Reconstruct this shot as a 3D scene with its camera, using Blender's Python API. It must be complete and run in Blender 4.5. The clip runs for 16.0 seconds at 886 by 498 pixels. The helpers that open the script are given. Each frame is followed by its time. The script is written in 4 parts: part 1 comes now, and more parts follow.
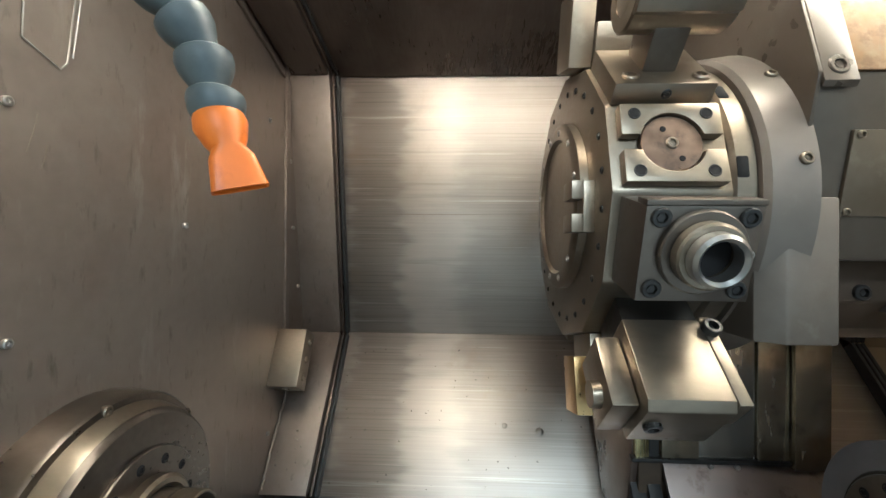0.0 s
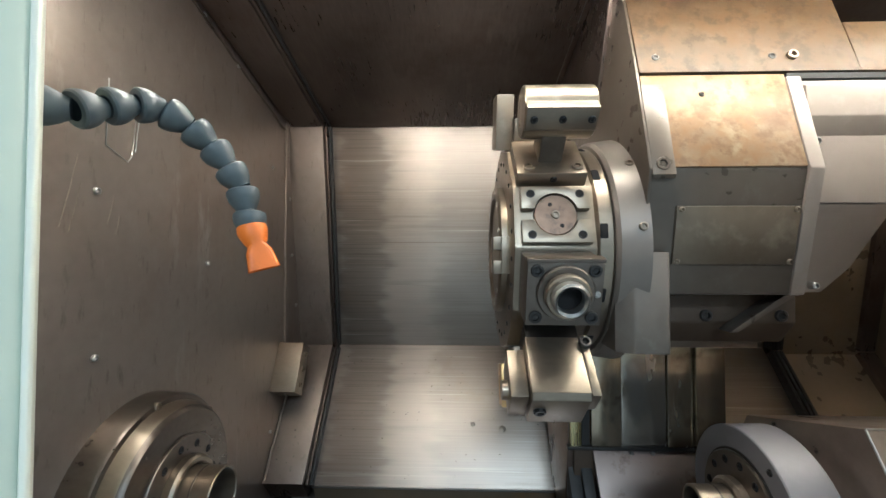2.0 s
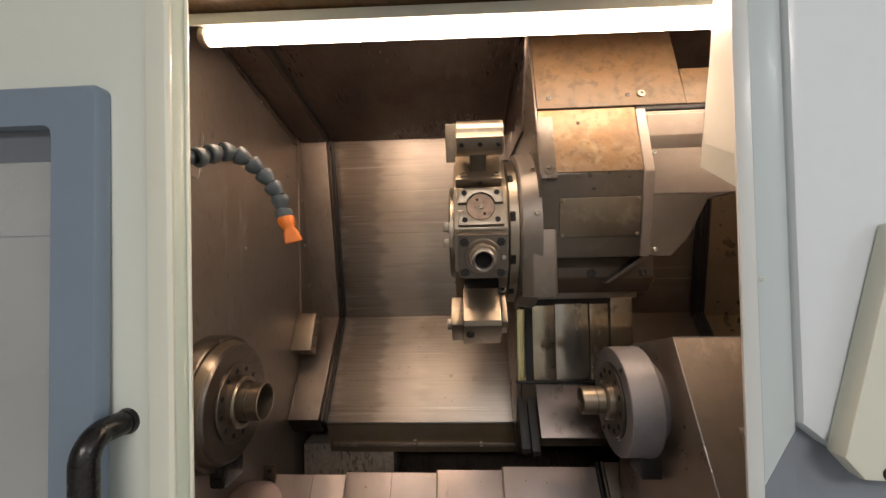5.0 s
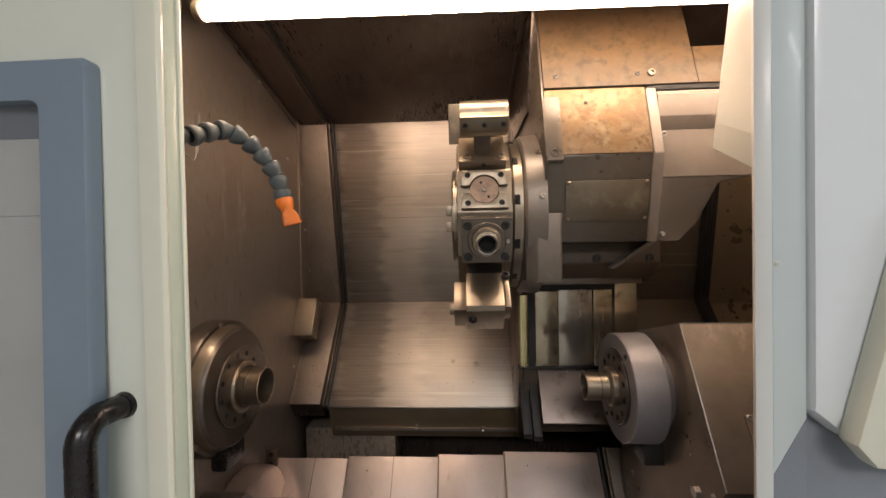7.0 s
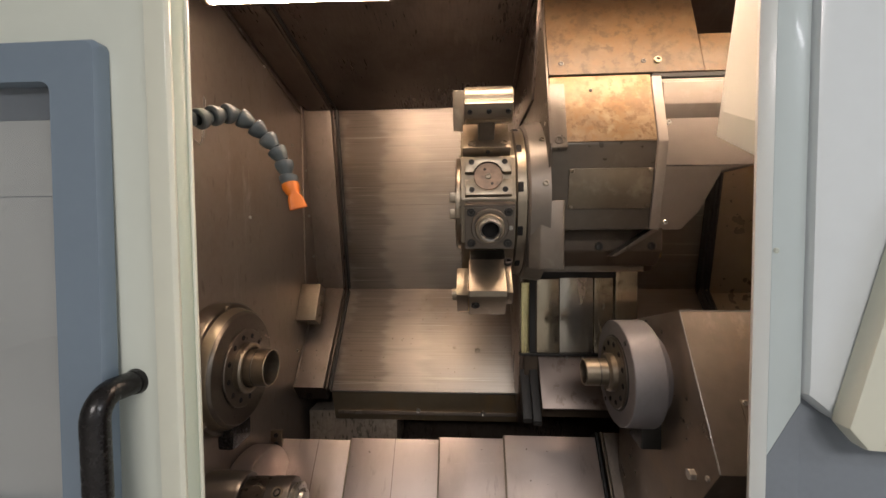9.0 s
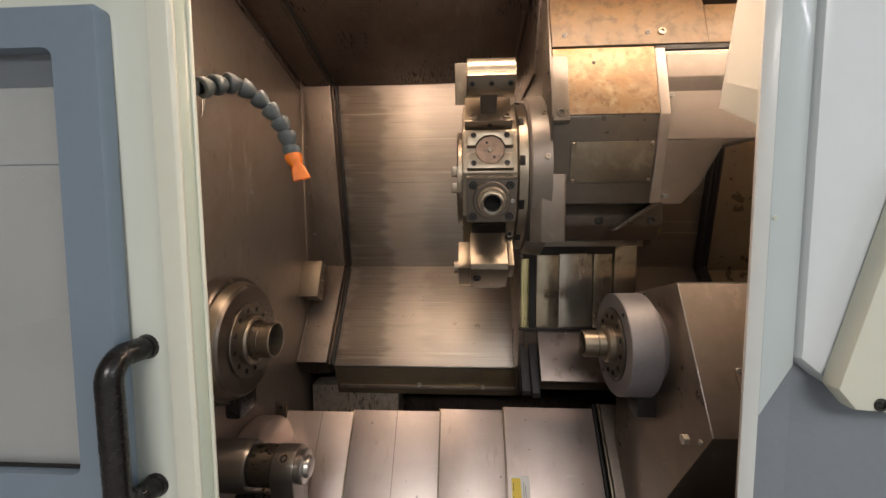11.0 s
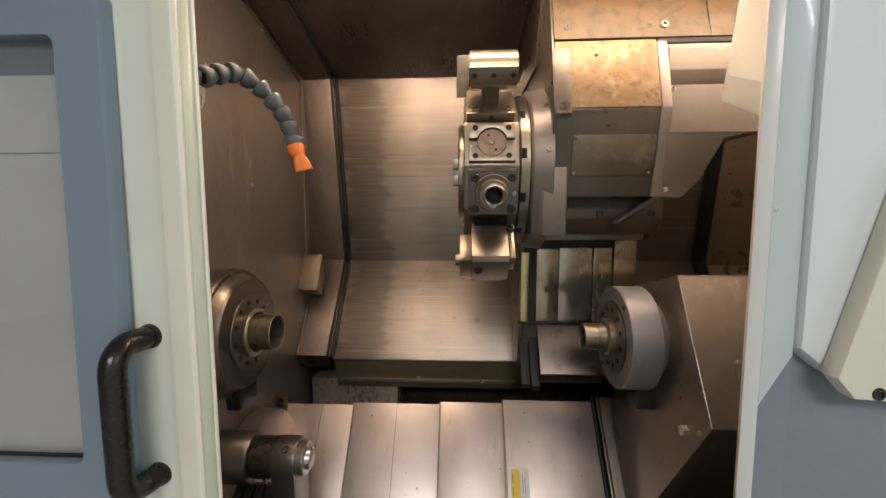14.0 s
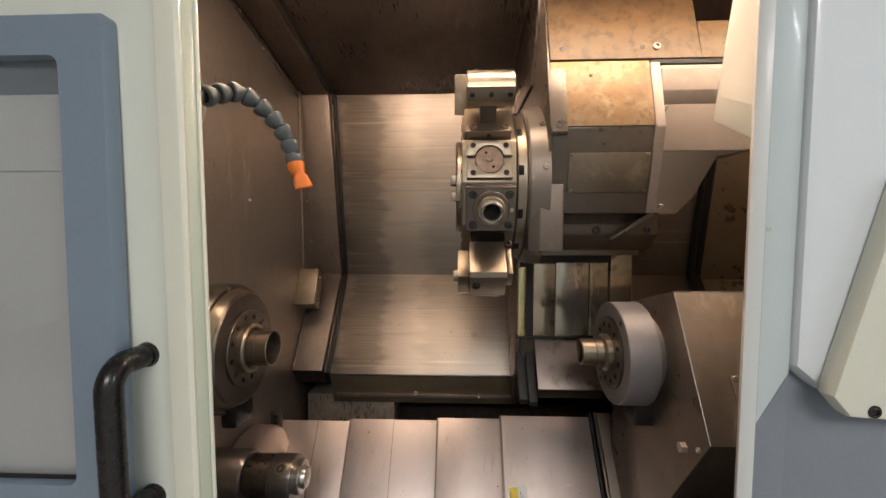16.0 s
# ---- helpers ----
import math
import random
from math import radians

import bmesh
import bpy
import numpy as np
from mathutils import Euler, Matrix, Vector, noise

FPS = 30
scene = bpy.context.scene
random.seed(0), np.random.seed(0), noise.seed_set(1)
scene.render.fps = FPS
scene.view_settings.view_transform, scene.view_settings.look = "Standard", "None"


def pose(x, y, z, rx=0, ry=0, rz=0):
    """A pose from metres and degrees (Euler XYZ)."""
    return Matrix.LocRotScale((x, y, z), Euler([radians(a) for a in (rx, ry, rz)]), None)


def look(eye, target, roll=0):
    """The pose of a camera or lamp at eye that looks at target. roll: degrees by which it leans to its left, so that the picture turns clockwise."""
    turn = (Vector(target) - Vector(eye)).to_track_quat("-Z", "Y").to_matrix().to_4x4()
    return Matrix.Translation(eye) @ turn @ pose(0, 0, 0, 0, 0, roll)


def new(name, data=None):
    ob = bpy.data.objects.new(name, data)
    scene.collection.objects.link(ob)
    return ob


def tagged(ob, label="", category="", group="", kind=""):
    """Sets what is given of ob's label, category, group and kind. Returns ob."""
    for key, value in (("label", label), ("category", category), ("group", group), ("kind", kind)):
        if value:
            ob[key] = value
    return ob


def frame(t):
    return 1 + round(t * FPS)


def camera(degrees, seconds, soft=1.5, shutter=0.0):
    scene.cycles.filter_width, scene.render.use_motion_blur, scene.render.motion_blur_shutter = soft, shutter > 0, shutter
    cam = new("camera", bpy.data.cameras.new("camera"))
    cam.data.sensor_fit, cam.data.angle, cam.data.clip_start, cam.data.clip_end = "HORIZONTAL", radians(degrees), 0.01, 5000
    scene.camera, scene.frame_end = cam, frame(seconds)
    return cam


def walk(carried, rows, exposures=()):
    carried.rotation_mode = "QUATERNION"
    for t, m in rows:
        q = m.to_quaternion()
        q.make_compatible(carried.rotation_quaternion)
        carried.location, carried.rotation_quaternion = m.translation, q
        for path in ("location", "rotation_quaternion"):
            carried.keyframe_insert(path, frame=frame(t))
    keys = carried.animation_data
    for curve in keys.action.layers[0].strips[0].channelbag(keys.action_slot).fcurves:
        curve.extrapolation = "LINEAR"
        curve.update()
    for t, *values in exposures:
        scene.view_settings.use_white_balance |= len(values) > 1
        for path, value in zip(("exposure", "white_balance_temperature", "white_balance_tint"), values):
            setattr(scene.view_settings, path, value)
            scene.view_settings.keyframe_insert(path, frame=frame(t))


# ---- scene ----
cam = camera(95.7, 16.0)
PATH = [
    (0, (0.014, 0.033, 1.269), (-0.065, 2.032, 1.276), 0.5),
    (0.5, (0.01, 0.037, 1.273), (-0.067, 2.036, 1.289), 0.5),
    (1, (0.011, 0.032, 1.276), (-0.07, 2.03, 1.306), 0.5),
    (1.5, (0.038, -0.03, 1.289), (-0.038, 1.968, 1.338), 0.4),
    (2, (0.08, -0.134, 1.312), (0.012, 1.865, 1.362), 0.1),
    (2.5, (0.098, -0.249, 1.342), (0.042, 1.75, 1.388), -0.3),
    (3, (0.086, -0.358, 1.312), (0.04, 1.641, 1.351), -0.8),
    (3.5, (0.136, -0.414, 1.287), (0.066, 1.584, 1.33), -1.2),
    (4, (0.178, -0.414, 1.275), (0.086, 1.583, 1.318), -1.3),
    (6.5, (0.181, -0.404, 1.271), (0.069, 1.592, 1.26), -1.3),
    (7, (0.177, -0.396, 1.267), (0.063, 1.6, 1.235), -1.1),
    (7.5, (0.176, -0.4, 1.266), (0.061, 1.596, 1.215), -0.9),
    (8, (0.178, -0.407, 1.263), (0.057, 1.588, 1.2), -0.7),
    (8.5, (0.176, -0.408, 1.261), (0.053, 1.587, 1.187), -0.6),
    (9, (0.175, -0.405, 1.26), (0.05, 1.589, 1.176), -0.5),
    (11.5, (0.166, -0.416, 1.234), (0.05, 1.571, 1.044), -0.4),
    (12, (0.164, -0.415, 1.228), (0.051, 1.571, 1.02), -0.4),
    (12.5, (0.165, -0.418, 1.225), (0.051, 1.567, 1.006), -0.4),
    (13, (0.166, -0.421, 1.226), (0.053, 1.564, 1.009), -0.3),
    (13.5, (0.166, -0.419, 1.228), (0.054, 1.568, 1.025), -0.2),
    (14, (0.161, -0.417, 1.233), (0.054, 1.571, 1.046), -0.2),
    (14.5, (0.158, -0.419, 1.236), (0.054, 1.571, 1.067), -0.2),
    (15, (0.16, -0.423, 1.237), (0.06, 1.568, 1.086), -0.2),
    (15.5, (0.163, -0.424, 1.239), (0.067, 1.569, 1.103), -0.1),
    (16, (0.156, -0.421, 1.242), (0.071, 1.573, 1.113), -0.1),
]
walk(cam, [(t, look(eye, target, roll)) for t, eye, target, roll in PATH],
     [(0.0, 0.80, 5050, -4), (1.3, 0.80, 5050, -4), (2.0, 0.54, 4950, -2), (2.5, 0.34, 5600, 6), (3.2, 0.13, 6600, 15), (9.2, 0.13, 6600, 15), (11.5, 0.23, 6550, 14), (16.0, 0.23, 6550, 14)])

# ---- light ----
world = bpy.data.worlds.new("world")
scene.world = world
world.use_nodes = True
world.node_tree.nodes["Background"].inputs[0].default_value = (0.9, 0.95, 1.0, 1)
world.node_tree.nodes["Background"].inputs[1].default_value = 0.15


def area(name, m, sx, sy, power, colour):
    d = bpy.data.lights.new(name, "AREA")
    d.shape, d.size, d.size_y, d.energy, d.color = "RECTANGLE", sx, sy, power, colour
    ob = new(name, d)
    ob.matrix_world = m
    return ob


ROOM_POWER = 68.0
# added fill for the machine's front, kept out of the door's reflections
area("workshop_light", look((0.3, -3.3, 3.0), (0.3, -2.6, 0)), 1.8, 0.7, ROOM_POWER, (1.0, 0.97, 0.92))
area("workshop_light_bar", look((5.3, -2.9, 3.30), (5.3, -2.9, 0)), 4.0, 0.16, ROOM_POWER * 1.5, (0.90, 0.96, 1.0))


# ---- materials ----
def material(name, colour, rough=0.5, metal=0.0, grain=40.0, vary=0.25, bump=0.1, stretch=(1, 1, 1), spots=None, coat=0.0, rough_vary=0.15, brushed=0.0, bands=0.0):
    """A procedural surface: two scales of variation in colour and roughness, a fine relief, stains, and bands of
    painted reflection and shade.
    """
    m = bpy.data.materials.new(name)
    m.use_nodes = True
    nt = m.node_tree
    n, link = nt.nodes, nt.links.new
    b = n["Principled BSDF"]
    b.inputs["Metallic"].default_value = metal
    b.inputs["Coat Weight"].default_value = coat
    if brushed:
        b.inputs["Anisotropic"].default_value = brushed
        tg = n.new("ShaderNodeCombineXYZ")
        tg.inputs[0].default_value = 1
        link(tg.outputs[0], b.inputs["Tangent"])
        b.inputs["Anisotropic Rotation"].default_value = 0.25
    tc = n.new("ShaderNodeTexCoord")
    mp = n.new("ShaderNodeMapping")
    mp.inputs["Scale"].default_value = stretch
    link(tc.outputs["Object"], mp.inputs[0])
    fine = n.new("ShaderNodeTexNoise")
    fine.inputs["Scale"].default_value, fine.inputs["Detail"].default_value = grain, 6
    link(mp.outputs[0], fine.inputs[0])
    broad = n.new("ShaderNodeTexNoise")
    broad.inputs["Scale"].default_value, broad.inputs["Detail"].default_value = 5.0, 5
    link(tc.outputs["Object"], broad.inputs[0])
    add = n.new("ShaderNodeMath")
    add.operation = "ADD"
    link(fine.outputs[0], add.inputs[0])
    link(broad.outputs[0], add.inputs[1])
    ramp = n.new("ShaderNodeMapRange")
    ramp.inputs["From Min"].default_value, ramp.inputs["From Max"].default_value = 0.6, 1.4
    ramp.inputs["To Min"].default_value, ramp.inputs["To Max"].default_value = 1 - vary, 1 + vary
    link(add.outputs[0], ramp.inputs[0])
    col = n.new("ShaderNodeMix")
    col.data_type, col.blend_type = "RGBA", "MULTIPLY"
    col.inputs[0].default_value = 1
    col.inputs[6].default_value = (*colour, 1)
    link(ramp.outputs[0], col.inputs[7])
    out = col.outputs[2]
    if bands:
        def layer(scale, freq, low, high):
            mp2 = n.new("ShaderNodeMapping")
            mp2.inputs["Scale"].default_value = scale
            link(tc.outputs["Object"], mp2.inputs[0])
            tx = n.new("ShaderNodeTexNoise")
            tx.inputs["Scale"].default_value, tx.inputs["Detail"].default_value = freq, 6
            link(mp2.outputs[0], tx.inputs[0])
            mr2 = n.new("ShaderNodeMapRange")
            mr2.inputs["From Min"].default_value, mr2.inputs["From Max"].default_value = low, high
            link(tx.outputs[0], mr2.inputs[0])
            return mr2.outputs[0]

        lines = layer((0.07, 14, 14), 26.0, 0.50, 0.75)
        sep = n.new("ShaderNodeSeparateXYZ")
        link(tc.outputs["Object"], sep.inputs[0])
        edge = layer((0.3, 2.5, 2.5), 9.0, 0.3, 0.7)
        wob = n.new("ShaderNodeMath")
        wob.operation = "MULTIPLY_ADD"
        link(edge, wob.inputs[0])
        wob.inputs[1].default_value = 0.07
        link(sep.outputs[0], wob.inputs[2])
        # darkening along x: oil smears, painted shade at right, lamp reflection left bright
        zone = n.new("ShaderNodeFloatCurve")
        crv = zone.mapping.curves[0]
        crv.points[0].location, crv.points[1].location = (0.0, 0.10), (1.0, 0.62)
        for px, py in ((0.06, 0.12), (0.12, 0.40), (0.17, 1.0), (0.28, 0.95), (0.33, 0.40), (0.39, 0.0), (0.47, 0.0), (0.53, 0.30), (0.62, 0.68), (0.90, 0.68)):
            crv.points.new(px, py)
        zone.mapping.update()
        span = n.new("ShaderNodeMapRange")
        span.inputs["From Min"].default_value, span.inputs["From Max"].default_value = -0.33, 0.40
        link(wob.outputs[0], span.inputs[0])
        link(span.outputs[0], zone.inputs["Value"])
        soft = n.new("ShaderNodeMath")
        soft.operation = "MULTIPLY_ADD"
        link(lines, soft.inputs[0])
        soft.inputs[1].default_value, soft.inputs[2].default_value = 0.35, 0.60
        mul = n.new("ShaderNodeMath")
        mul.operation = "MULTIPLY"
        link(soft.outputs[0], mul.inputs[0])
        link(zone.outputs[0], mul.inputs[1])
        bmr = n.new("ShaderNodeMapRange")
        bmr.inputs["To Min"].default_value, bmr.inputs["To Max"].default_value = 1.0, 1 - bands
        link(mul.outputs[0], bmr.inputs[0])
        bc = n.new("ShaderNodeMix")
        bc.data_type, bc.blend_type = "RGBA", "MULTIPLY"
        bc.inputs[0].default_value = 1
        link(out, bc.inputs[6])
        link(bmr.outputs[0], bc.inputs[7])
        out = bc.outputs[2]
    for tint, scale, low, high, *flow in spots or ():
        sm = n.new("ShaderNodeMapping")
        sm.inputs["Scale"].default_value = flow[0] if flow else (1, 1, 1)
        sm.inputs["Location"].default_value = (scale * 0.37, scale * 0.11, scale * 0.23)
        link(tc.outputs["Object"], sm.inputs[0])
        sp = n.new("ShaderNodeTexNoise")
        sp.inputs["Scale"].default_value, sp.inputs["Detail"].default_value = scale, 8
        sp.inputs["Roughness"].default_value = 0.65
        link(sm.outputs[0], sp.inputs[0])
        mr = n.new("ShaderNodeMapRange")
        mr.inputs["From Min"].default_value, mr.inputs["From Max"].default_value = low, high
        link(sp.outputs[0], mr.inputs[0])
        mx = n.new("ShaderNodeMix")
        mx.data_type = "RGBA"
        link(mr.outputs[0], mx.inputs[0])
        link(out, mx.inputs[6])
        mx.inputs[7].default_value = (*tint, 1)
        out = mx.outputs[2]
    link(out, b.inputs["Base Color"])
    rr = n.new("ShaderNodeMapRange")
    rr.inputs["From Min"].default_value, rr.inputs["From Max"].default_value = 0.6, 1.4
    rr.inputs["To Min"].default_value, rr.inputs["To Max"].default_value = max(0.03, rough - rough_vary), min(1, rough + rough_vary)
    link(add.outputs[0], rr.inputs[0])
    link(rr.outputs[0], b.inputs["Roughness"])
    if bump:
        bp = n.new("ShaderNodeBump")
        bp.inputs["Strength"].default_value, bp.inputs["Distance"].default_value = bump, 0.002
        link(fine.outputs[0], bp.inputs["Height"])
        link(bp.outputs[0], b.inputs["Normal"])
    return m


STEEL = material("brushed_sheet_steel", (0.50, 0.44, 0.38), 0.42, 0.9, 22, 0.13, 0.05, (0.10, 10, 10), [((0.33, 0.25, 0.165), 4, 0.55, 0.85), ((0.33, 0.29, 0.25), 9, 0.56, 0.72, (0.12, 3, 3)), ((0.60, 0.54, 0.47), 30, 0.60, 0.72, (0.05, 4, 4))], brushed=0.45, bands=0.62, rough_vary=0.12)
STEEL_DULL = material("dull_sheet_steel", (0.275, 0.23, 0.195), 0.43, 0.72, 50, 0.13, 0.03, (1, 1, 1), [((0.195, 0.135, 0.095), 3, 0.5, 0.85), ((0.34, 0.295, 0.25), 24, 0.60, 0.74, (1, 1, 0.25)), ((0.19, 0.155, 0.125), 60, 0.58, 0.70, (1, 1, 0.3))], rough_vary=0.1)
# dark stained steel; the paler streak layer paints smears and reflections on the roof
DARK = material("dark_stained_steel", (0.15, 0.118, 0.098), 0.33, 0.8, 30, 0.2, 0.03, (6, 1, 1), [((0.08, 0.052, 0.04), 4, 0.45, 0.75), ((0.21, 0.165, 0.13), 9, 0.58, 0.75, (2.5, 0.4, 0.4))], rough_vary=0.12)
COVER = material("ground_cover_steel", (0.54, 0.465, 0.435), 0.40, 0.87, 25, 0.06, 0.015, (1, 1, 1), [((0.44, 0.37, 0.335), 6, 0.50, 0.75, (1, 0.5, 0.5)), ((0.64, 0.56, 0.52), 40, 0.64, 0.74, (0.2, 1, 1)), ((0.36, 0.30, 0.27), 16, 0.60, 0.72, (1.5, 0.4, 0.4))], rough_vary=0.08)
MACHINED = material("machined_steel", (0.262, 0.220, 0.168), 0.36, 0.9, 70, 0.12, 0.04, (1, 2, 2), [((0.225, 0.17, 0.115), 10, 0.52, 0.85), ((0.36, 0.31, 0.24), 26, 0.60, 0.75)], rough_vary=0.1)
HEAD = material("headstock_sheet_steel", (0.255, 0.208, 0.168), 0.36, 0.75, 40, 0.14, 0.03, (1, 1, 1), [((0.32, 0.235, 0.16), 7, 0.50, 0.75), ((0.165, 0.125, 0.098), 4, 0.50, 0.75), ((0.36, 0.30, 0.24), 20, 0.60, 0.74, (1, 0.5, 0.5))], rough_vary=0.13)
DARK_MACHINED = material("dark_machined_steel", (0.145, 0.123, 0.102), 0.34, 0.9, 60, 0.2, 0.03, (1, 2, 2), rough_vary=0.12)
COOL_BLUE = material("cool_blue_white_paint", (0.83, 0.89, 0.92), 0.30, 0.0, 40, 0.015, 0.006, coat=0.25, rough_vary=0.03)
# darker copy of RUST: the weaker light on the hood is put into the colour
RUST_HOOD = material("toned_down_rust_hood", (0.078, 0.049, 0.023), 0.55, 0.1, 45, 0.18, 0.06, (1, 1, 1), [((0.088, 0.049, 0.018), 20, 0.44, 0.66), ((0.096, 0.066, 0.036), 26, 0.52, 0.70), ((0.046, 0.027, 0.013), 12, 0.54, 0.72), ((0.052, 0.030, 0.013), 48, 0.50, 0.62), ((0.125, 0.095, 0.060), 7, 0.60, 0.70)], rough_vary=0.13)
PLUG = material("stained_round_plug", (0.20, 0.135, 0.095), 0.34, 0.8, 80, 0.3, 0.03, (1, 1, 1), [((0.10, 0.075, 0.06), 40, 0.5, 0.7)])
LIGHT_CASTING = material("light_grey_painted_casting", (0.26, 0.215, 0.182), 0.38, 0.1, 50, 0.08, 0.06, (1, 1, 1), [((0.18, 0.13, 0.09), 6, 0.54, 0.8), ((0.34, 0.29, 0.25), 12, 0.58, 0.75)])
GROUND = material("bright_turned_steel", (0.48, 0.46, 0.43), 0.32, 0.95, 120, 0.12, 0.02, (8, 1, 1), rough_vary=0.08)
CASTING = material("grey_painted_casting", (0.098, 0.080, 0.062), 0.32, 0.3, 50, 0.14, 0.06, (1, 1, 1), [((0.078, 0.056, 0.037), 3, 0.42, 0.9), ((0.125, 0.105, 0.083), 22, 0.56, 0.74)], rough_vary=0.1)
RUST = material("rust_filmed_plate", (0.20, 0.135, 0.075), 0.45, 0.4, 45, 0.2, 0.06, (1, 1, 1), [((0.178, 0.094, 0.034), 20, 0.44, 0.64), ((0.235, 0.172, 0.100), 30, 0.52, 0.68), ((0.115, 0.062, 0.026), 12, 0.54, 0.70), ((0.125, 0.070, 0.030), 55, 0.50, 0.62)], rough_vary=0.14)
PHOSPHATE = material("black_oxide_steel", (0.035, 0.033, 0.031), 0.34, 0.5, 120, 0.12, 0.03)
DISC = material("blue_grey_matt_disc", (0.225, 0.212, 0.222), 0.45, 0.35, 90, 0.10, 0.02, (1, 1, 1), [((0.16, 0.145, 0.145), 9, 0.55, 0.8)])
RUBBER = material("black_rubber", (0.014, 0.013, 0.012), 0.55, 0.0, 90, 0.3, 0.1)
PAINT = material("pale_green_white_paint", (0.70, 0.735, 0.655), 0.32, 0.0, 40, 0.015, 0.006, coat=0.2, rough_vary=0.03)
PAINT_COOL = material("cool_white_paint", (0.76, 0.80, 0.79), 0.34, 0.0, 40, 0.015, 0.006, coat=0.2, rough_vary=0.03)
BLUE = material("blue_grey_paint", (0.22, 0.28, 0.345), 0.34, 0.0, 60, 0.03, 0.02, coat=0.2, rough_vary=0.04)
SLATE = material("slate_grey_paint", (0.225, 0.255, 0.29), 0.5, 0.0, 120, 0.06, 0.03, (1, 1, 1), [((0.29, 0.31, 0.33), 12, 0.68, 0.78)])
BLACK = material("black_plastic", (0.011, 0.0095, 0.0095), 0.27, 0.0, 160, 0.05, 0.006, rough_vary=0.03)
HOSE = material("blue_grey_plastic", (0.072, 0.086, 0.090), 0.46, 0.0, 60, 0.2, 0.05, (1, 1, 1), [((0.035, 0.040, 0.043), 14, 0.5, 0.8)])
ORANGE = material("orange_plastic", (0.68, 0.165, 0.012), 0.45, 0.0, 60, 0.12, 0.03, (1, 1, 1), [((0.38, 0.075, 0.01), 30, 0.55, 0.8)])
YELLOW = material("yellow_sticker", (0.80, 0.60, 0.03), 0.45, 0.0, 60, 0.05, 0.0)
WHITE = material("white_sticker", (0.75, 0.75, 0.72), 0.45, 0.0, 60, 0.05, 0.0)
BRASS = material("brass", (0.62, 0.43, 0.20), 0.35, 1.0, 90, 0.15, 0.04)
WALLPAINT = material("workshop_wall_paint", (0.62, 0.63, 0.62), 0.7, 0.0, 8, 0.08, 0.03)
CONCRETE = material("workshop_concrete", (0.46, 0.45, 0.43), 0.55, 0.0, 20, 0.15, 0.05)

# very dark brown: paints the shade under the turret housing and in the saddle
SHADED_CASTING = material("shaded_dark_casting", (0.055, 0.038, 0.024), 0.45, 0.2, 40, 0.25, 0.06, (1, 1, 1), [((0.05, 0.032, 0.02), 9, 0.55, 0.75)])
BROWNED = material("brown_stained_sheet", (0.29, 0.225, 0.15), 0.36, 0.6, 30, 0.12, 0.02, (1, 1, 1), [((0.19, 0.13, 0.078), 4, 0.45, 0.8), ((0.33, 0.215, 0.105), 7, 0.55, 0.75, (1, 1, 0.4))])
GUIDE = material("oily_scraped_guideway", (0.42, 0.365, 0.275), 0.20, 0.85, 40, 0.10, 0.02, (2, 1, 0.5), [((0.30, 0.25, 0.17), 8, 0.48, 0.75, (1, 1, 0.3)), ((0.20, 0.165, 0.115), 22, 0.58, 0.68)], rough_vary=0.12)
# yellow here paints the lit reflection on the oily strip
OILED_LIT = material("yellow_lit_oily_steel", (0.58, 0.51, 0.27), 0.26, 0.95, 30, 0.3, 0.03, (8, 1, 0.2), rough_vary=0.14)
WET_BED = material("wet_scraped_casting", (0.42, 0.36, 0.295), 0.34, 0.5, 60, 0.35, 0.3, (2, 1, 0.7), [((0.30, 0.25, 0.20), 60, 0.5, 0.68)], rough_vary=0.14)
JAMB_BLUE = material("blue_tinged_jamb_paint", (0.57, 0.645, 0.65), 0.34, 0.0, 40, 0.015, 0.006, coat=0.2, rough_vary=0.03)

OXIDE = material("worn_oxide_steel", (0.20, 0.178, 0.158), 0.33, 0.85, 60, 0.06, 0.01, (1, 1, 1), rough_vary=0.06)
CREAM = material("cream_white_paint", (0.77, 0.775, 0.655), 0.34, 0.0, 40, 0.02, 0.006, coat=0.2, rough_vary=0.03)
GREEN_PAINT = material("pale_green_paint", (0.57, 0.635, 0.52), 0.36, 0.0, 40, 0.02, 0.006, coat=0.2, rough_vary=0.03)

WET_STEEL = material("wet_ground_steel", (0.42, 0.39, 0.34), 0.22, 0.85, 30, 0.08, 0.01, (1, 1, 0.4), [((0.26, 0.225, 0.18), 7, 0.48, 0.75, (1, 1, 0.35))], rough_vary=0.1)
APRON = material("wet_apron_sheet", (0.22, 0.18, 0.16), 0.42, 0.8, 30, 0.12, 0.02, (1, 1, 1), [((0.12, 0.09, 0.07), 16, 0.56, 0.66)], rough_vary=0.12)
GUARD = material("greyed_white_guard_paint", (0.58, 0.595, 0.545), 0.4, 0.0, 40, 0.03, 0.01, rough_vary=0.05)
PLATE = material("oily_cover_plate", (0.155, 0.125, 0.09), 0.36, 0.6, 50, 0.14, 0.03, (1, 1, 1), [((0.11, 0.082, 0.052), 6, 0.48, 0.75), ((0.21, 0.175, 0.13), 20, 0.58, 0.72)], rough_vary=0.1)
FLANGE = material("grey_flange_paint", (0.165, 0.140, 0.116), 0.36, 0.3, 50, 0.10, 0.05, (1, 1, 1), [((0.11, 0.085, 0.06), 5, 0.5, 0.8), ((0.21, 0.185, 0.155), 18, 0.58, 0.74)], rough_vary=0.1)
HOLE = material("dark_hole", (0.007, 0.006, 0.006), 0.95, 0.0, 60, 0.1, 0.0)


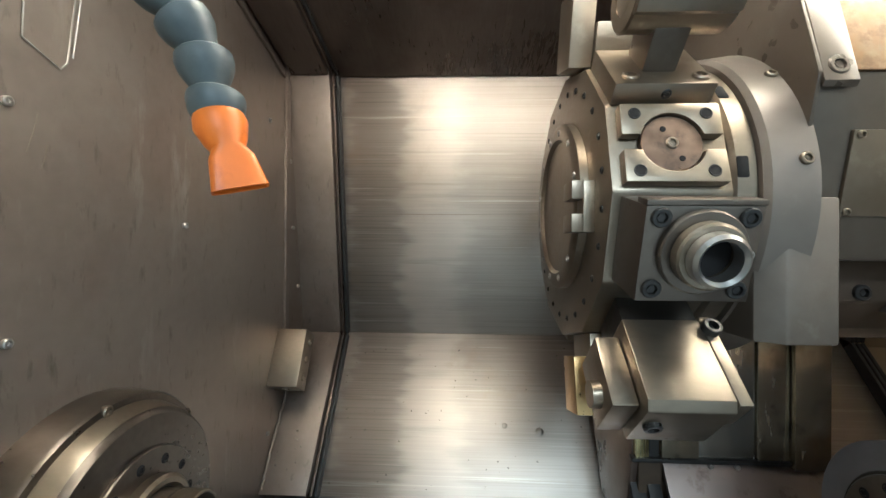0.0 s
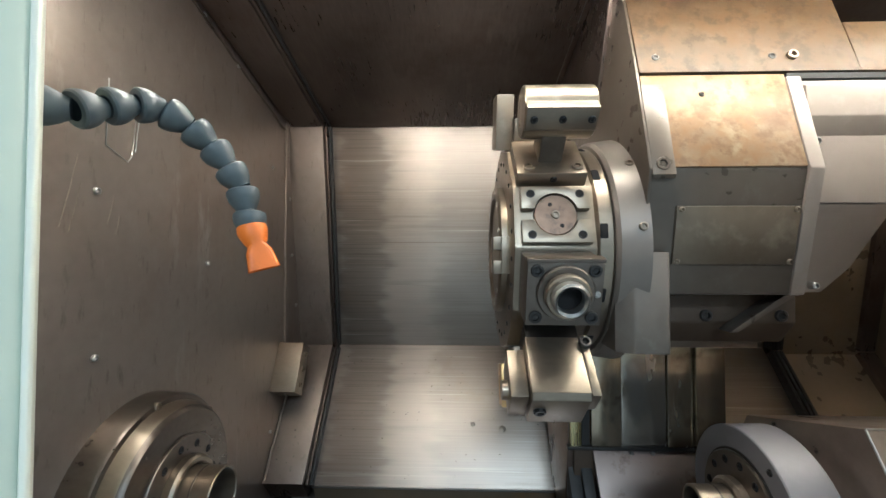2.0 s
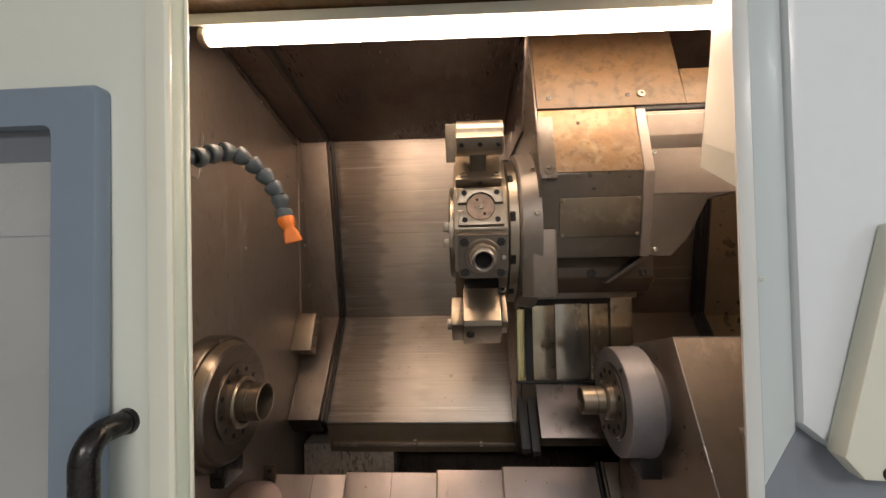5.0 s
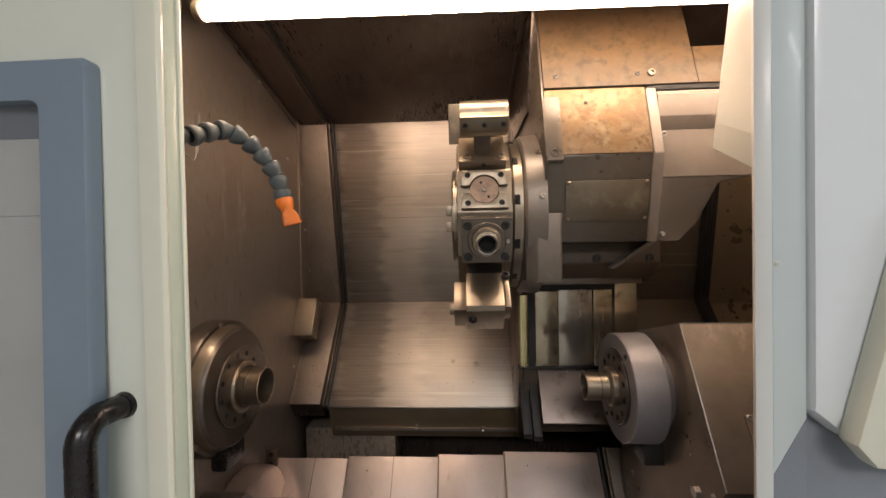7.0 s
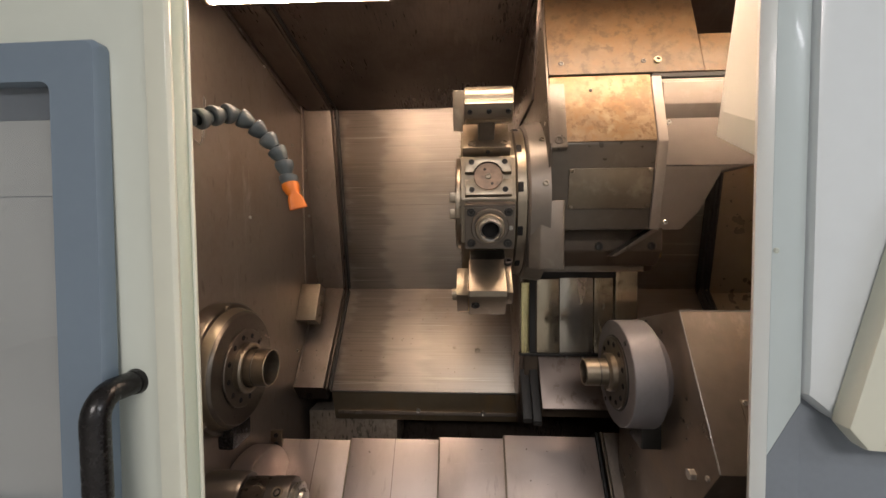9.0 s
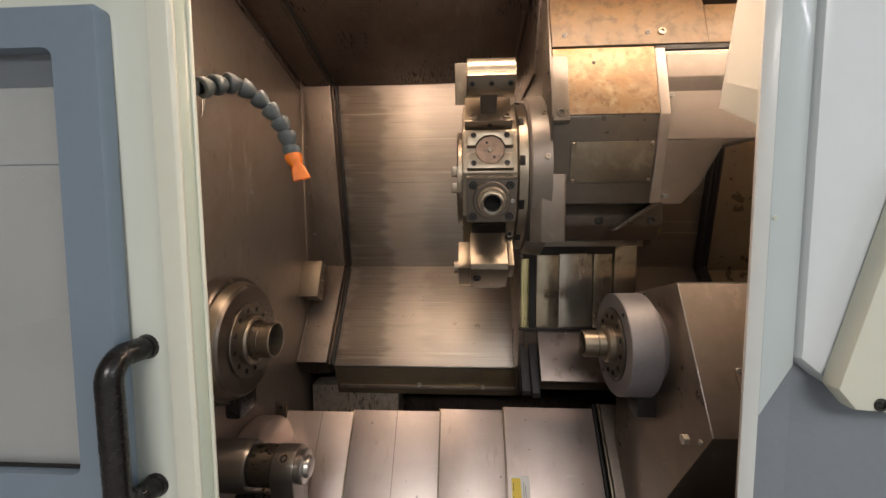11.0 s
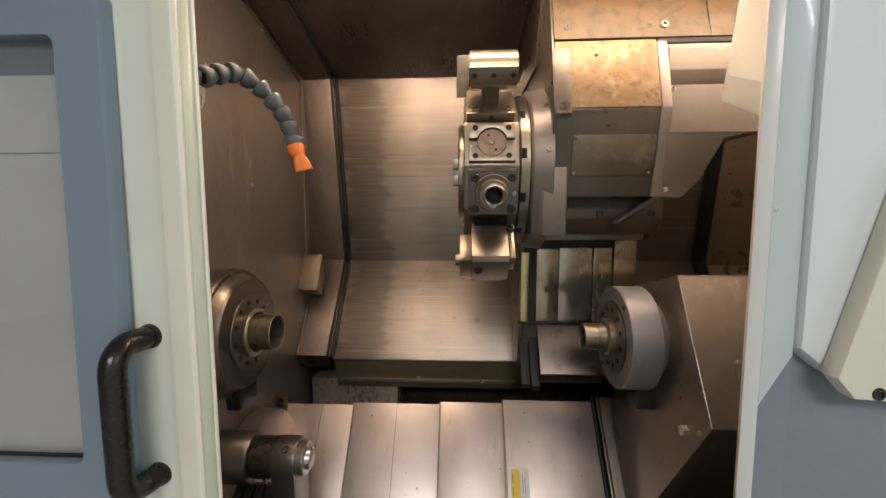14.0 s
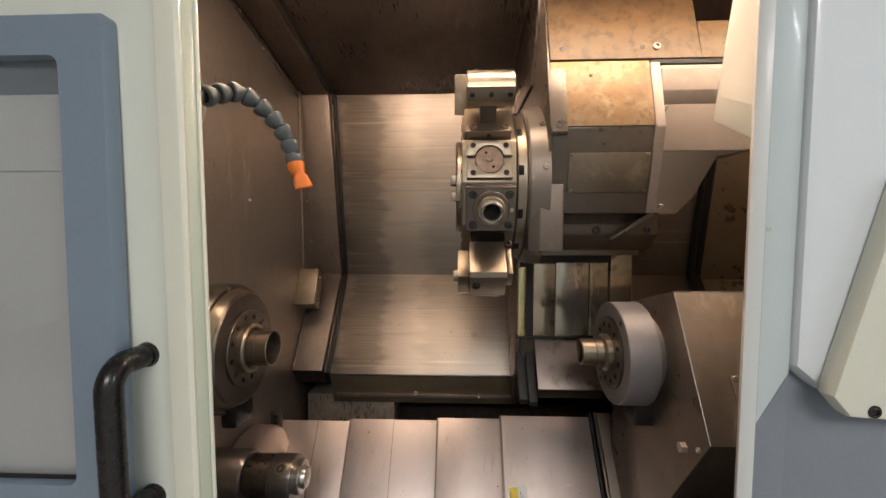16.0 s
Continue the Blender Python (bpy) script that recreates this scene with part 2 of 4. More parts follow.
def glow(name, colour, strength):
    m = bpy.data.materials.new(name)
    m.use_nodes = True
    b = m.node_tree.nodes["Principled BSDF"]
    b.inputs["Base Color"].default_value = (0.8, 0.8, 0.8, 1)
    b.inputs["Emission Color"].default_value = (*colour, 1)
    b.inputs["Emission Strength"].default_value = strength
    return m


TUBE = glow("lit_diffuser", (1.0, 0.75, 0.565), 36.0)
PANE = bpy.data.materials.new("window_glass")
PANE.use_nodes = True
_n, _l = PANE.node_tree.nodes, PANE.node_tree.links.new
_tr, _gl, _mx = _n.new("ShaderNodeBsdfTransparent"), _n.new("ShaderNodeBsdfGlossy"), _n.new("ShaderNodeMixShader")
_gl.inputs["Roughness"].default_value = 0.03
_mx.inputs[0].default_value = 0.14
_l(_tr.outputs[0], _mx.inputs[1])
_l(_gl.outputs[0], _mx.inputs[2])
_l(_mx.outputs[0], _n["Material Output"].inputs[0])
SHEET = material("light_grey_sheet", (0.60, 0.62, 0.61), 0.5, 0.0, 30, 0.06, 0.02)


# ---- mesh tools ----
def finish(bm, bevel=0.0, segs=2):
    bmesh.ops.recalc_face_normals(bm, faces=bm.faces)
    if bevel:
        es = [e for e in bm.edges if len(e.link_faces) == 2 and e.calc_face_angle(0) > 0.35]
        bmesh.ops.bevel(bm, geom=es, offset=bevel, segments=segs, profile=0.6, affect="EDGES", clamp_overlap=True)
    return bm


def box(x0, x1, y0, y1, z0, z1, bevel=0.0015):
    bm = bmesh.new()
    bmesh.ops.create_cube(bm, size=1, matrix=Matrix.Translation(((x0 + x1) / 2, (y0 + y1) / 2, (z0 + z1) / 2)) @ Matrix.Diagonal((x1 - x0, y1 - y0, z1 - z0, 1)))
    return finish(bm, bevel)


def prism(poly, a0, a1, axis="x", bevel=0.0015):
    """A flat outline pushed along an axis. The outline is (y, z) for x, (x, z) for y, (x, y) for z."""
    bm = bmesh.new()
    rings = []
    for a in (a0, a1):
        rings.append([bm.verts.new({"x": (a, p, q), "y": (p, a, q), "z": (p, q, a)}[axis]) for p, q in poly])
    bm.faces.new(rings[0])
    bm.faces.new(rings[1])
    k = len(poly)
    for i in range(k):
        bm.faces.new((rings[0][i], rings[0][(i + 1) % k], rings[1][(i + 1) % k], rings[1][i]))
    return finish(bm, bevel)


AX = {"x": Matrix.Rotation(math.pi / 2, 4, "Y"), "y": Matrix.Rotation(-math.pi / 2, 4, "X"), "z": Matrix.Identity(4)}


def turned(profile, axis="z", at=(0, 0, 0), seg=48, closed=False):
    """A turned body: (distance along the axis, radius) pairs."""
    bm = bmesh.new()
    rings = []
    for h, r in profile:
        if r < 1e-6:
            rings.append([bm.verts.new((0, 0, h))])
        else:
            rings.append([bm.verts.new((r * math.cos(i * math.tau / seg), r * math.sin(i * math.tau / seg), h)) for i in range(seg)])
    pairs = list(zip(rings, rings[1:])) + ([(rings[-1], rings[0])] if closed else [])
    for a, b in pairs:
        for i in range(seg):
            j = (i + 1) % seg
            f = [a[i % len(a)], a[j % len(a)], b[j % len(b)], b[i % len(b)]]
            f = list(dict.fromkeys(f))
            if len(f) > 2:
                bm.faces.new(f)
    bmesh.ops.recalc_face_normals(bm, faces=bm.faces)
    bmesh.ops.transform(bm, matrix=Matrix.Translation(at) @ AX[axis], verts=bm.verts)
    return bm


def disc(h0, h1, r, axis="z", at=(0, 0, 0), c=0.0015, seg=48):
    return turned([(h0, 0), (h0, r - c), (h0 + c, r), (h1 - c, r), (h1, r - c), (h1, 0)], axis, at, seg)


def tube(h0, h1, r, hole, axis="z", at=(0, 0, 0), c=0.0015, seg=48):
    return turned([(h0, hole), (h0, r - c), (h0 + c, r), (h1 - c, r), (h1, r - c), (h1, hole + c), (h1 - c, hole)], axis, at, seg, True)


def moved(bm, m):
    bmesh.ops.transform(bm, matrix=m, verts=bm.verts)
    return bm


def merged(*bms):
    out = bmesh.new()
    for b in bms:
        me = bpy.data.meshes.new("tmp")
        b.to_mesh(me)
        b.free()
        out.from_mesh(me)
        bpy.data.meshes.remove(me)
    return out


def part(name, bm, mat, parent=None, label="", smooth=True):
    me = bpy.data.meshes.new(name)
    if smooth:
        for f in bm.faces:
            f.smooth = True
        for e in bm.edges:
            if len(e.link_faces) == 2 and e.calc_face_angle(0) > 0.6:
                e.smooth = False
    bm.to_mesh(me)
    bm.free()
    me.materials.append(mat)
    ob = new(name, me)
    if parent:
        ob.parent = parent
    if label:
        ob["label"] = label
    return ob


def thing(name, label, category, group="", kind=""):
    return tagged(new(name), label, category, group, kind)


def solid(name, bm, mat, label, category, kind="structure"):
    return tagged(part(name, bm, mat), label, category, "", kind)


def screw(parent, p, n, r=0.008, h=0.006, mat=None, name="socket_screw", label=""):
    """A socket head cap screw: rounded head with a hexagon recess."""
    bm = turned([(-0.004, 0), (-0.004, r), (h - 0.001, r), (h, r - 0.001), (h, r * 0.58)], "z", (0, 0, 0), 18)
    top = [bm.verts.new((r * 0.55 * math.cos(i * math.tau / 6), r * 0.55 * math.sin(i * math.tau / 6), h)) for i in range(6)]
    low = [bm.verts.new((r * 0.5 * math.cos(i * math.tau / 6), r * 0.5 * math.sin(i * math.tau / 6), h * 0.25)) for i in range(6)]
    for i in range(6):
        bm.faces.new((top[i], top[(i + 1) % 6], low[(i + 1) % 6], low[i]))
    bm.faces.new(low)
    q = Vector(n).normalized().to_track_quat("Z", "Y").to_matrix().to_4x4()
    return part(name, moved(bm, Matrix.Translation(p) @ q), mat or PHOSPHATE, parent, label)


# ---- the machine's chamber ----
TOP_BACK, KNEE, FRONT_LIP = (1.010, 1.712), (1.124, 1.043), (0.888, 0.735)
ROOF_FRONT = (0.36, 1.866)
XL, XR, XSEAL = -0.40, 1.30, -0.288


def slab(a, b, x0, x1, thick, up=1, bevel=0.001):
    """A plate between two points of the section (y, z), thick towards its back."""
    d = Vector((b[0] - a[0], b[1] - a[1])).normalized()
    nrm = Vector((-d[1], d[0])) * thick * up
    return prism([a, b, (b[0] + nrm[0], b[1] + nrm[1]), (a[0] + nrm[0], a[1] + nrm[1])], x0, x1, "x", bevel)


def off(p, dy, dz):
    return (p[0] + dy, p[1] + dz)


def bead(name, pts, r, mat, label, category, kind=""):
    c = bpy.data.curves.new(name, "CURVE")
    c.dimensions, c.bevel_depth, c.bevel_resolution = "3D", r, 2
    sp = c.splines.new("POLY")
    sp.points.add(len(pts) - 1)
    for p, q in zip(sp.points, pts):
        p.co = (*q, 1)
    c.materials.append(mat)
    return tagged(new(name, c), label, category, "", kind)


# darker steel than the back wall, which also deepens the chamber's shade
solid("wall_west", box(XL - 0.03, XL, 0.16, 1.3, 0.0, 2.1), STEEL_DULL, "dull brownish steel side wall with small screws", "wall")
solid("wall_north", slab(KNEE, TOP_BACK, XSEAL, 1.01, -0.02), STEEL, "brushed sheet steel back wall with horizontal rub marks", "wall")
solid("floor", slab(FRONT_LIP, KNEE, XSEAL, 1.01, -0.02), STEEL, "sloping brushed steel chip panel with small dents", "floor")
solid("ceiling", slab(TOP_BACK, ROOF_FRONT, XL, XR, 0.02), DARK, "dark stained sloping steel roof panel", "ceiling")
solid("wall_east", box(XR, XR + 0.03, 0.16, 1.3, 0.0, 2.1), BROWNED, "rust stained steel end wall", "wall")
solid("wall_north_side", slab(off(KNEE, -0.03, -0.01), off(TOP_BACK, -0.03, 0.01), 1.045, XR, -0.02), BROWNED, "brown stained steel back panel", "wall")
solid("floor_side", slab(off(FRONT_LIP, -0.03, -0.01), off(KNEE, -0.03, -0.01), 1.045, XR, -0.02), BROWNED, "sloping dull steel panel behind the counter spindle", "floor")
# added closing sheets, coloured dark to keep the chamber's shadows deep
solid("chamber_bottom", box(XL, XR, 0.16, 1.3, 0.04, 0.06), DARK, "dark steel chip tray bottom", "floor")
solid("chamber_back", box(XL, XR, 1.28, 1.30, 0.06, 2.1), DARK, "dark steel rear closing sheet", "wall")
# bright steel strip that paints the highlight along the panel's front lip
solid("floor_lip", box(XSEAL, 0.345, FRONT_LIP[0] - 0.0025, FRONT_LIP[0] + 0.001, FRONT_LIP[1] - 0.004, FRONT_LIP[1] + 0.0015, 0.0008), GROUND, "bright strip for the highlight on the chip panel's front lip", "trim")
solid("skirt", slab((0.940, 0.615), off(FRONT_LIP, 0.012, -0.001), XSEAL, 0.345, -0.012), BROWNED, "dark steel skirt below the chip panel", "trim")
solid("skirt_rail", box(-0.275, 0.335, 0.922, 0.936, 0.640, 0.652), STEEL_DULL, "thin steel retaining rail on the skirt", "trim")
solid("bed_casting", box(-0.385, -0.075, 0.945, 1.10, 0.50, 0.64, 0.004), WET_BED, "wet worn machined bed casting under the skirt", "bed")
# dark panel put where the space under the chip floor is in shade
solid("bed_shadow_panel", box(-0.30, 1.3, 1.12, 1.135, 0.06, 0.75), DARK, "dark panel standing in for the shade under the chip floor", "wall")

solid("sheet_joint", slab((1.0690, 1.3610), (1.0687, 1.3625), XSEAL + 0.01, 0.20, -0.004, 1, 0.0), STEEL_DULL, "fine horizontal joint in the back wall sheet", "trim")

# side strips that stand proud of the back wall and floor, with their rubber seals
solid("strip_wall", slab(off(KNEE, -0.034, 0.006), off(TOP_BACK, -0.034, -0.006), XL, XSEAL - 0.012, -0.03), STEEL_DULL, "narrow plain steel strip beside the back wall", "trim")
solid("strip_floor", slab(off(FRONT_LIP, -0.034, 0.022), off(KNEE, -0.034, 0.006), XL, XSEAL - 0.012, -0.03), STEEL_DULL, "narrow plain sloping steel strip", "trim")
# dark end piece paints the black shadow under the strip
solid("strip_face", prism([(0.855, 0.757), (0.90, 0.70), (0.93, 0.70), (0.885, 0.757)], XL, XSEAL - 0.012), DARK, "end of the sloping strip, dark for the shadow under it", "trim")
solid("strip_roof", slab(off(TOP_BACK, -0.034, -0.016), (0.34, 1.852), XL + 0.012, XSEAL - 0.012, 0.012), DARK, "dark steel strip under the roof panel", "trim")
solid("corner_bead", box(XL, XL + 0.006, 0.965, 0.985, 1.07, 1.70), STEEL_DULL, "thin sealed corner bead", "trim")
for k, dx in enumerate((-0.010, 0.0)):
    w = 0.0065
    solid("seal", merged(slab(off(KNEE, -0.022, 0.0), off(TOP_BACK, -0.022, 0), XSEAL + dx, XSEAL + dx + w, -0.03),
                         slab(off(FRONT_LIP, -0.018, 0.012), off(KNEE, -0.022, 0.0), XSEAL + dx, XSEAL + dx + w, -0.03),
                         slab(off(TOP_BACK, -0.01, -0.012), (0.34, 1.852), XSEAL + dx, XSEAL + dx + w, 0.012)), RUBBER if k else DARK, "black rubber lip seal along the panel joint", "seal")
for dx in (0.0, 0.013, 0.025):
    solid("seal", merged(slab(off(KNEE, -0.032, 0.0), off(TOP_BACK, -0.03, 0), 1.011 + dx, 1.019 + dx, -0.03),
                         slab(off(FRONT_LIP, -0.03, 0.012), off(KNEE, -0.032, 0.0), 1.011 + dx, 1.019 + dx, -0.03)), RUBBER, "black rubber lip seal along the panel joint", "seal")
# dark slabs stand for the corner seal together with the corner's shadow
solid("end_wall_seal", slab(off(FRONT_LIP, -0.045, 0.02), off(KNEE, -0.045, 0.0), XR - 0.05, XR - 0.005, -0.03), DARK, "dark slab for the corner seal and the corner's shadow", "seal")
solid("end_wall_seal", slab(off(KNEE, -0.045, 0.002), off(TOP_BACK, -0.045, 0.0), XR - 0.05, XR - 0.005, -0.03), DARK, "dark slab for the corner seal and the corner's shadow", "seal")

solid("roof_rib", merged(slab(off(TOP_BACK, -0.012, -0.012), (0.40, 1.842), 0.318, 0.330, 0.010), slab(off(TOP_BACK, -0.012, -0.016), (0.40, 1.838), 0.345, 0.352, 0.010)), DARK, "dark steel joint rib under the roof panel", "trim")
solid("roof_side_plate", prism([(0.60, 1.58), (0.98, 1.58), (0.98, 1.70), (0.50, 1.83), (0.50, 1.79)], 0.331, 0.3415), DARK, "dark steel plate beside the hood", "trim")
for f in (0.15, 0.42, 0.7):
    for dx in (0.300, -0.34):
        s = screw(None, (dx, 1.0 - 0.6 * f, 1.712 + 0.146 * f), (0, -0.23, -0.97), 0.0045, 0.003, MACHINED, "roof_screw")
        tagged(s, "small steel screw in the dark roof panel", "screw", "screws in the roof panel")
# uneven beads of sealant in the corners
for k, (p, q) in enumerate((((-0.398, 0.955, 1.672), (-0.398, 0.36, 1.835)), ((-0.298, 0.99, 1.700), (-0.298, 0.40, 1.836)), ((-0.397, 0.86, 0.765), (-0.397, 1.04, 1.005)))):
    p, q = Vector(p), Vector(q)
    pts = [p.lerp(q, i / 40) + Vector((random.uniform(0, 0.0015), random.uniform(-0.002, 0.002), random.uniform(-0.002, 0.002))) for i in range(41)]
    bead("sealant_bead", pts, 0.0028, STEEL_DULL if k == 2 else DARK, "uneven bead of sealant along the panel corner", "sealant", "structure")

# pan-head screws in the chamber's walls
wall_screws = [(0.384, 1.180), (0.382, 1.402), (0.997, 1.483), (1.017, 1.322), (1.050, 1.174), (0.720, 1.735), (0.889, 1.549), (0.622, 1.303), (0.892, 0.867), (0.60, 1.775)]
for y, z in wall_screws:
    s = screw(None, (XL + 0.001, y, z), (1, 0, 0), 0.0048, 0.0032, GROUND, "wall_screw")
    tagged(s, "small bright button-head screw in the steel wall", "screw", "screws in the side wall")
for x, y, z in ((0.003, 0.926, 0.668), (0.222, 0.928, 0.662)):
    s = screw(None, (x, 0.921, z - 0.012), (0, -1, 0), 0.007, 0.006, GROUND, "skirt_screw")
    tagged(s, "small steel screw on the dark skirt", "screw", "screws on the skirt")

slope = Vector((0, KNEE[0] - FRONT_LIP[0], KNEE[1] - FRONT_LIP[1])).normalized()
out_n = Vector((0, -slope.z, slope.y))


def on_floor(x, f, h=0.0):
    """A place on the sloping chip panel, f from its lip to its knee."""
    return Vector((x, FRONT_LIP[0], FRONT_LIP[1])) + slope * (f * 0.388) + out_n * h


for x, f, r in ((0.205, 0.37, 0.011), (0.125, 0.40, 0.008), (0.30, 0.20, 0.003), (0.318, 0.46, 0.003), (0.27, 0.62, 0.003), (0.075, 0.07, 0.003)):
    bm = turned([(-0.001, r), (r * 0.18, r * 0.6), (r * 0.25, r * 0.25), (r * 0.26, 0)], "z", (0, 0, 0), 20)
    q = out_n.to_track_quat("Z", "Y").to_matrix().to_4x4()
    solid("panel_dent", moved(bm, Matrix.Translation(on_floor(x, f)) @ q), STEEL, "small raised dent in the sheet panel", "dent")

# block on the side strip
blk = thing("stop_block", "bright rectangular steel stop block bolted to the side strip", "block")
bdir = Vector((0, 0.99 - 0.884, 1.082 - 0.977)).normalized()
bm = prism([(0.884, 0.972), (0.942, 1.086), (0.990, 1.060), (0.932, 0.946)], XL, -0.333, "x", 0.002)
part("body", bm, MACHINED, blk)
for f in (0.12, 0.5, 0.88):
    screw(blk, (-0.333, 0.912 + 0.050 * f, 0.970 + 0.092 * f), (1, 0, 0), 0.0075, 0.004, MACHINED)
screw(blk, (-0.366, 0.908, 0.959), (0, -0.48, -0.88), 0.008, 0.003, MACHINED, "plug")


wire = [(-0.398, 0.396, 1.56), (-0.398, 0.393, 1.467), (-0.398, 0.43, 1.452), (-0.398, 0.437, 1.462), (-0.398, 0.448, 1.56), (-0.398, 0.453, 1.552), (-0.398, 0.443, 1.47)]
bead("wire_loop", wire, 0.0009, GROUND, "thin bent bright wire loop on the steel wall", "wire")

for k, (y0, z0, y1, z1) in enumerate(((0.333, 1.350, 0.356, 1.448), (0.345, 1.345, 0.360, 1.410), (0.414, 1.346, 0.419, 1.372), (0.40, 1.36, 0.41, 1.40), (0.33, 1.47, 0.352, 1.50))):
    bead("scratch", [(-0.3998, y0, z0), (-0.3998, (y0 + y1) / 2 + 0.001, (z0 + z1) / 2), (-0.3998, y1, z1)], 0.0004, MACHINED, "fine bright scratch in the side wall", "scratch", "structure")

# work lamp behind the front header
lamp = thing("work_lamp", "long lit tubular work lamp with a white diffuser under the header", "lamp")
# the tube runs on unseen behind the guard to light the right end
LX0, LX1, LY, LZ, LR = -0.305, 0.95, 0.335, 1.7065, 0.0155
part("diffuser", disc(LX0, LX1, LR, "x", (0, LY, LZ), 0.002, 32), TUBE, lamp, "lit white tubular diffuser")
for a, b in ((LX0 - 0.014, LX0), (LX1, LX1 + 0.014)):
    part("end_cap", tube(a, b, LR + 0.003, 0.004, "x", (0, LY, LZ), 0.002, 32), MACHINED, lamp, "grey metal end cap")
# added shield: its lips keep direct light off the shelf above
part("reflector", prism([(0.3045, 1.712), (0.300, 1.712), (0.300, 1.7335), (0.364, 1.745), (0.379, 1.722), (0.375, 1.718), (0.360, 1.735), (0.3045, 1.728)], LX0 - 0.02, LX1 + 0.02), PAINT, lamp)
solid("lamp_shelf", prism([(0.16, 1.722), (0.299, 1.736), (0.36, 1.748), (0.36, 1.80), (0.16, 1.80)], XL, XR), RUST, "yellowed steel shelf above the work lamp", "trim")
solid("front_inner_panel", box(XL, XR, 0.155, 0.165, 1.72, 2.2), RUST, "yellowed steel sheet behind the header", "wall")

sag = Matrix.Translation((LX0, LY, LZ)) @ Matrix.Rotation(radians(0.9), 4, "Y") @ Matrix.Translation((-LX0, -LY, -LZ))
for ob in (lamp, bpy.data.objects["lamp_shelf"]):
    ob.matrix_world = sag

# coolant hose
hose = thing("coolant_hose", "blue-grey segmented plastic coolant hose with an orange nozzle", "hose")
HOSE_PATH = [Vector(p) for p in ((-0.300, 0.120, 1.455), (-0.262, 0.138, 1.432), (-0.222, 0.165, 1.427), (-0.211, 0.195, 1.442), (-0.198, 0.225, 1.453), (-0.178, 0.243, 1.440), (-0.158, 0.253, 1.419),
                                 (-0.139, 0.258, 1.390), (-0.127, 0.258, 1.358), (-0.123, 0.256, 1.334))]


def along(pts, s):
    for a, b in zip(pts, pts[1:]):
        d = (b - a).length
        if s <= d:
            return a.lerp(b, s / d)
        s -= d
    return pts[-1]


hose_len = sum((b - a).length for a, b in zip(HOSE_PATH, HOSE_PATH[1:]))
SEG = 13
link_profile = [(-0.0145, 0.0085), (-0.011, 0.0098), (-0.006, 0.0124), (0.0, 0.0148), (0.006, 0.0157), (0.0095, 0.0153), (0.0112, 0.0138), (0.0112, 0.009)]
for i in range(SEG):
    s0 = hose_len * (i + 0.45) / SEG
    p = along(HOSE_PATH, s0)
    d = (along(HOSE_PATH, min(hose_len, s0 + 0.012)) - along(HOSE_PATH, s0 - 0.012)).normalized()
    d = (d + Vector((random.uniform(-0.1, 0.1), random.uniform(-0.1, 0.1), random.uniform(-0.1, 0.1)))).normalized()
    q = d.to_track_quat("Z", "Y").to_matrix().to_4x4()
    part("segment", moved(turned([(h * hose_len / SEG / 0.028, r) for h, r in link_profile[::-1]], "z", (0, 0, 0), 24), Matrix.Translation(p) @ q @ Matrix.Rotation(math.pi, 4, "X")), HOSE, hose)
n0, n1 = Vector((-0.1245, 0.2575, 1.344)), Vector((-0.107, 0.251, 1.302))
nq = (n1 - n0).normalized().to_track_quat("Z", "Y").to_matrix().to_4x4()
bm = bmesh.new()
rings = []
for h, a, b in ((0.0, 0.0135, 0.0135), (0.006, 0.0145, 0.0145), (0.016, 0.0115, 0.0115), (0.021, 0.009, 0.009), (0.028, 0.012, 0.0075), (0.046, 0.0150, 0.0034), (0.046, 0.0138, 0.0024), (0.040, 0.012, 0.003)):
    ring = []
    for i in range(28):
        c, s = math.cos(i * math.tau / 28), math.sin(i * math.tau / 28)
        e = 1.0 if h < 0.022 else 0.45
        ring.append(bm.verts.new((a * abs(c) ** e * (1 if c >= 0 else -1), b * abs(s) ** e * (1 if s >= 0 else -1), h)))
    rings.append(ring)
for a, b in zip(rings, rings[1:]):
    for i in range(28):
        bm.faces.new((a[i], a[(i + 1) % 28], b[(i + 1) % 28], b[i]))
bm.faces.new(rings[0])
bm.faces.new(rings[-1])
bmesh.ops.recalc_face_normals(bm, faces=bm.faces)
part("nozzle", moved(bm, Matrix.Translation(n0) @ nq @ Matrix.Rotation(radians(38), 4, "Z")), ORANGE, hose, "orange flat flared nozzle")
part("feed_pipe", moved(disc(0, 0.12, 0.011, "z"), Matrix.Translation((-0.40, 0.165, 1.47)) @ Vector((0.10, -0.05, -0.015)).to_track_quat("Z", "Y").to_matrix().to_4x4()), BRASS, hose, "dull copper feed pipe")

# main spindle
SY, SZ = 0.465, 0.957
AXIS = (0, SY, SZ)


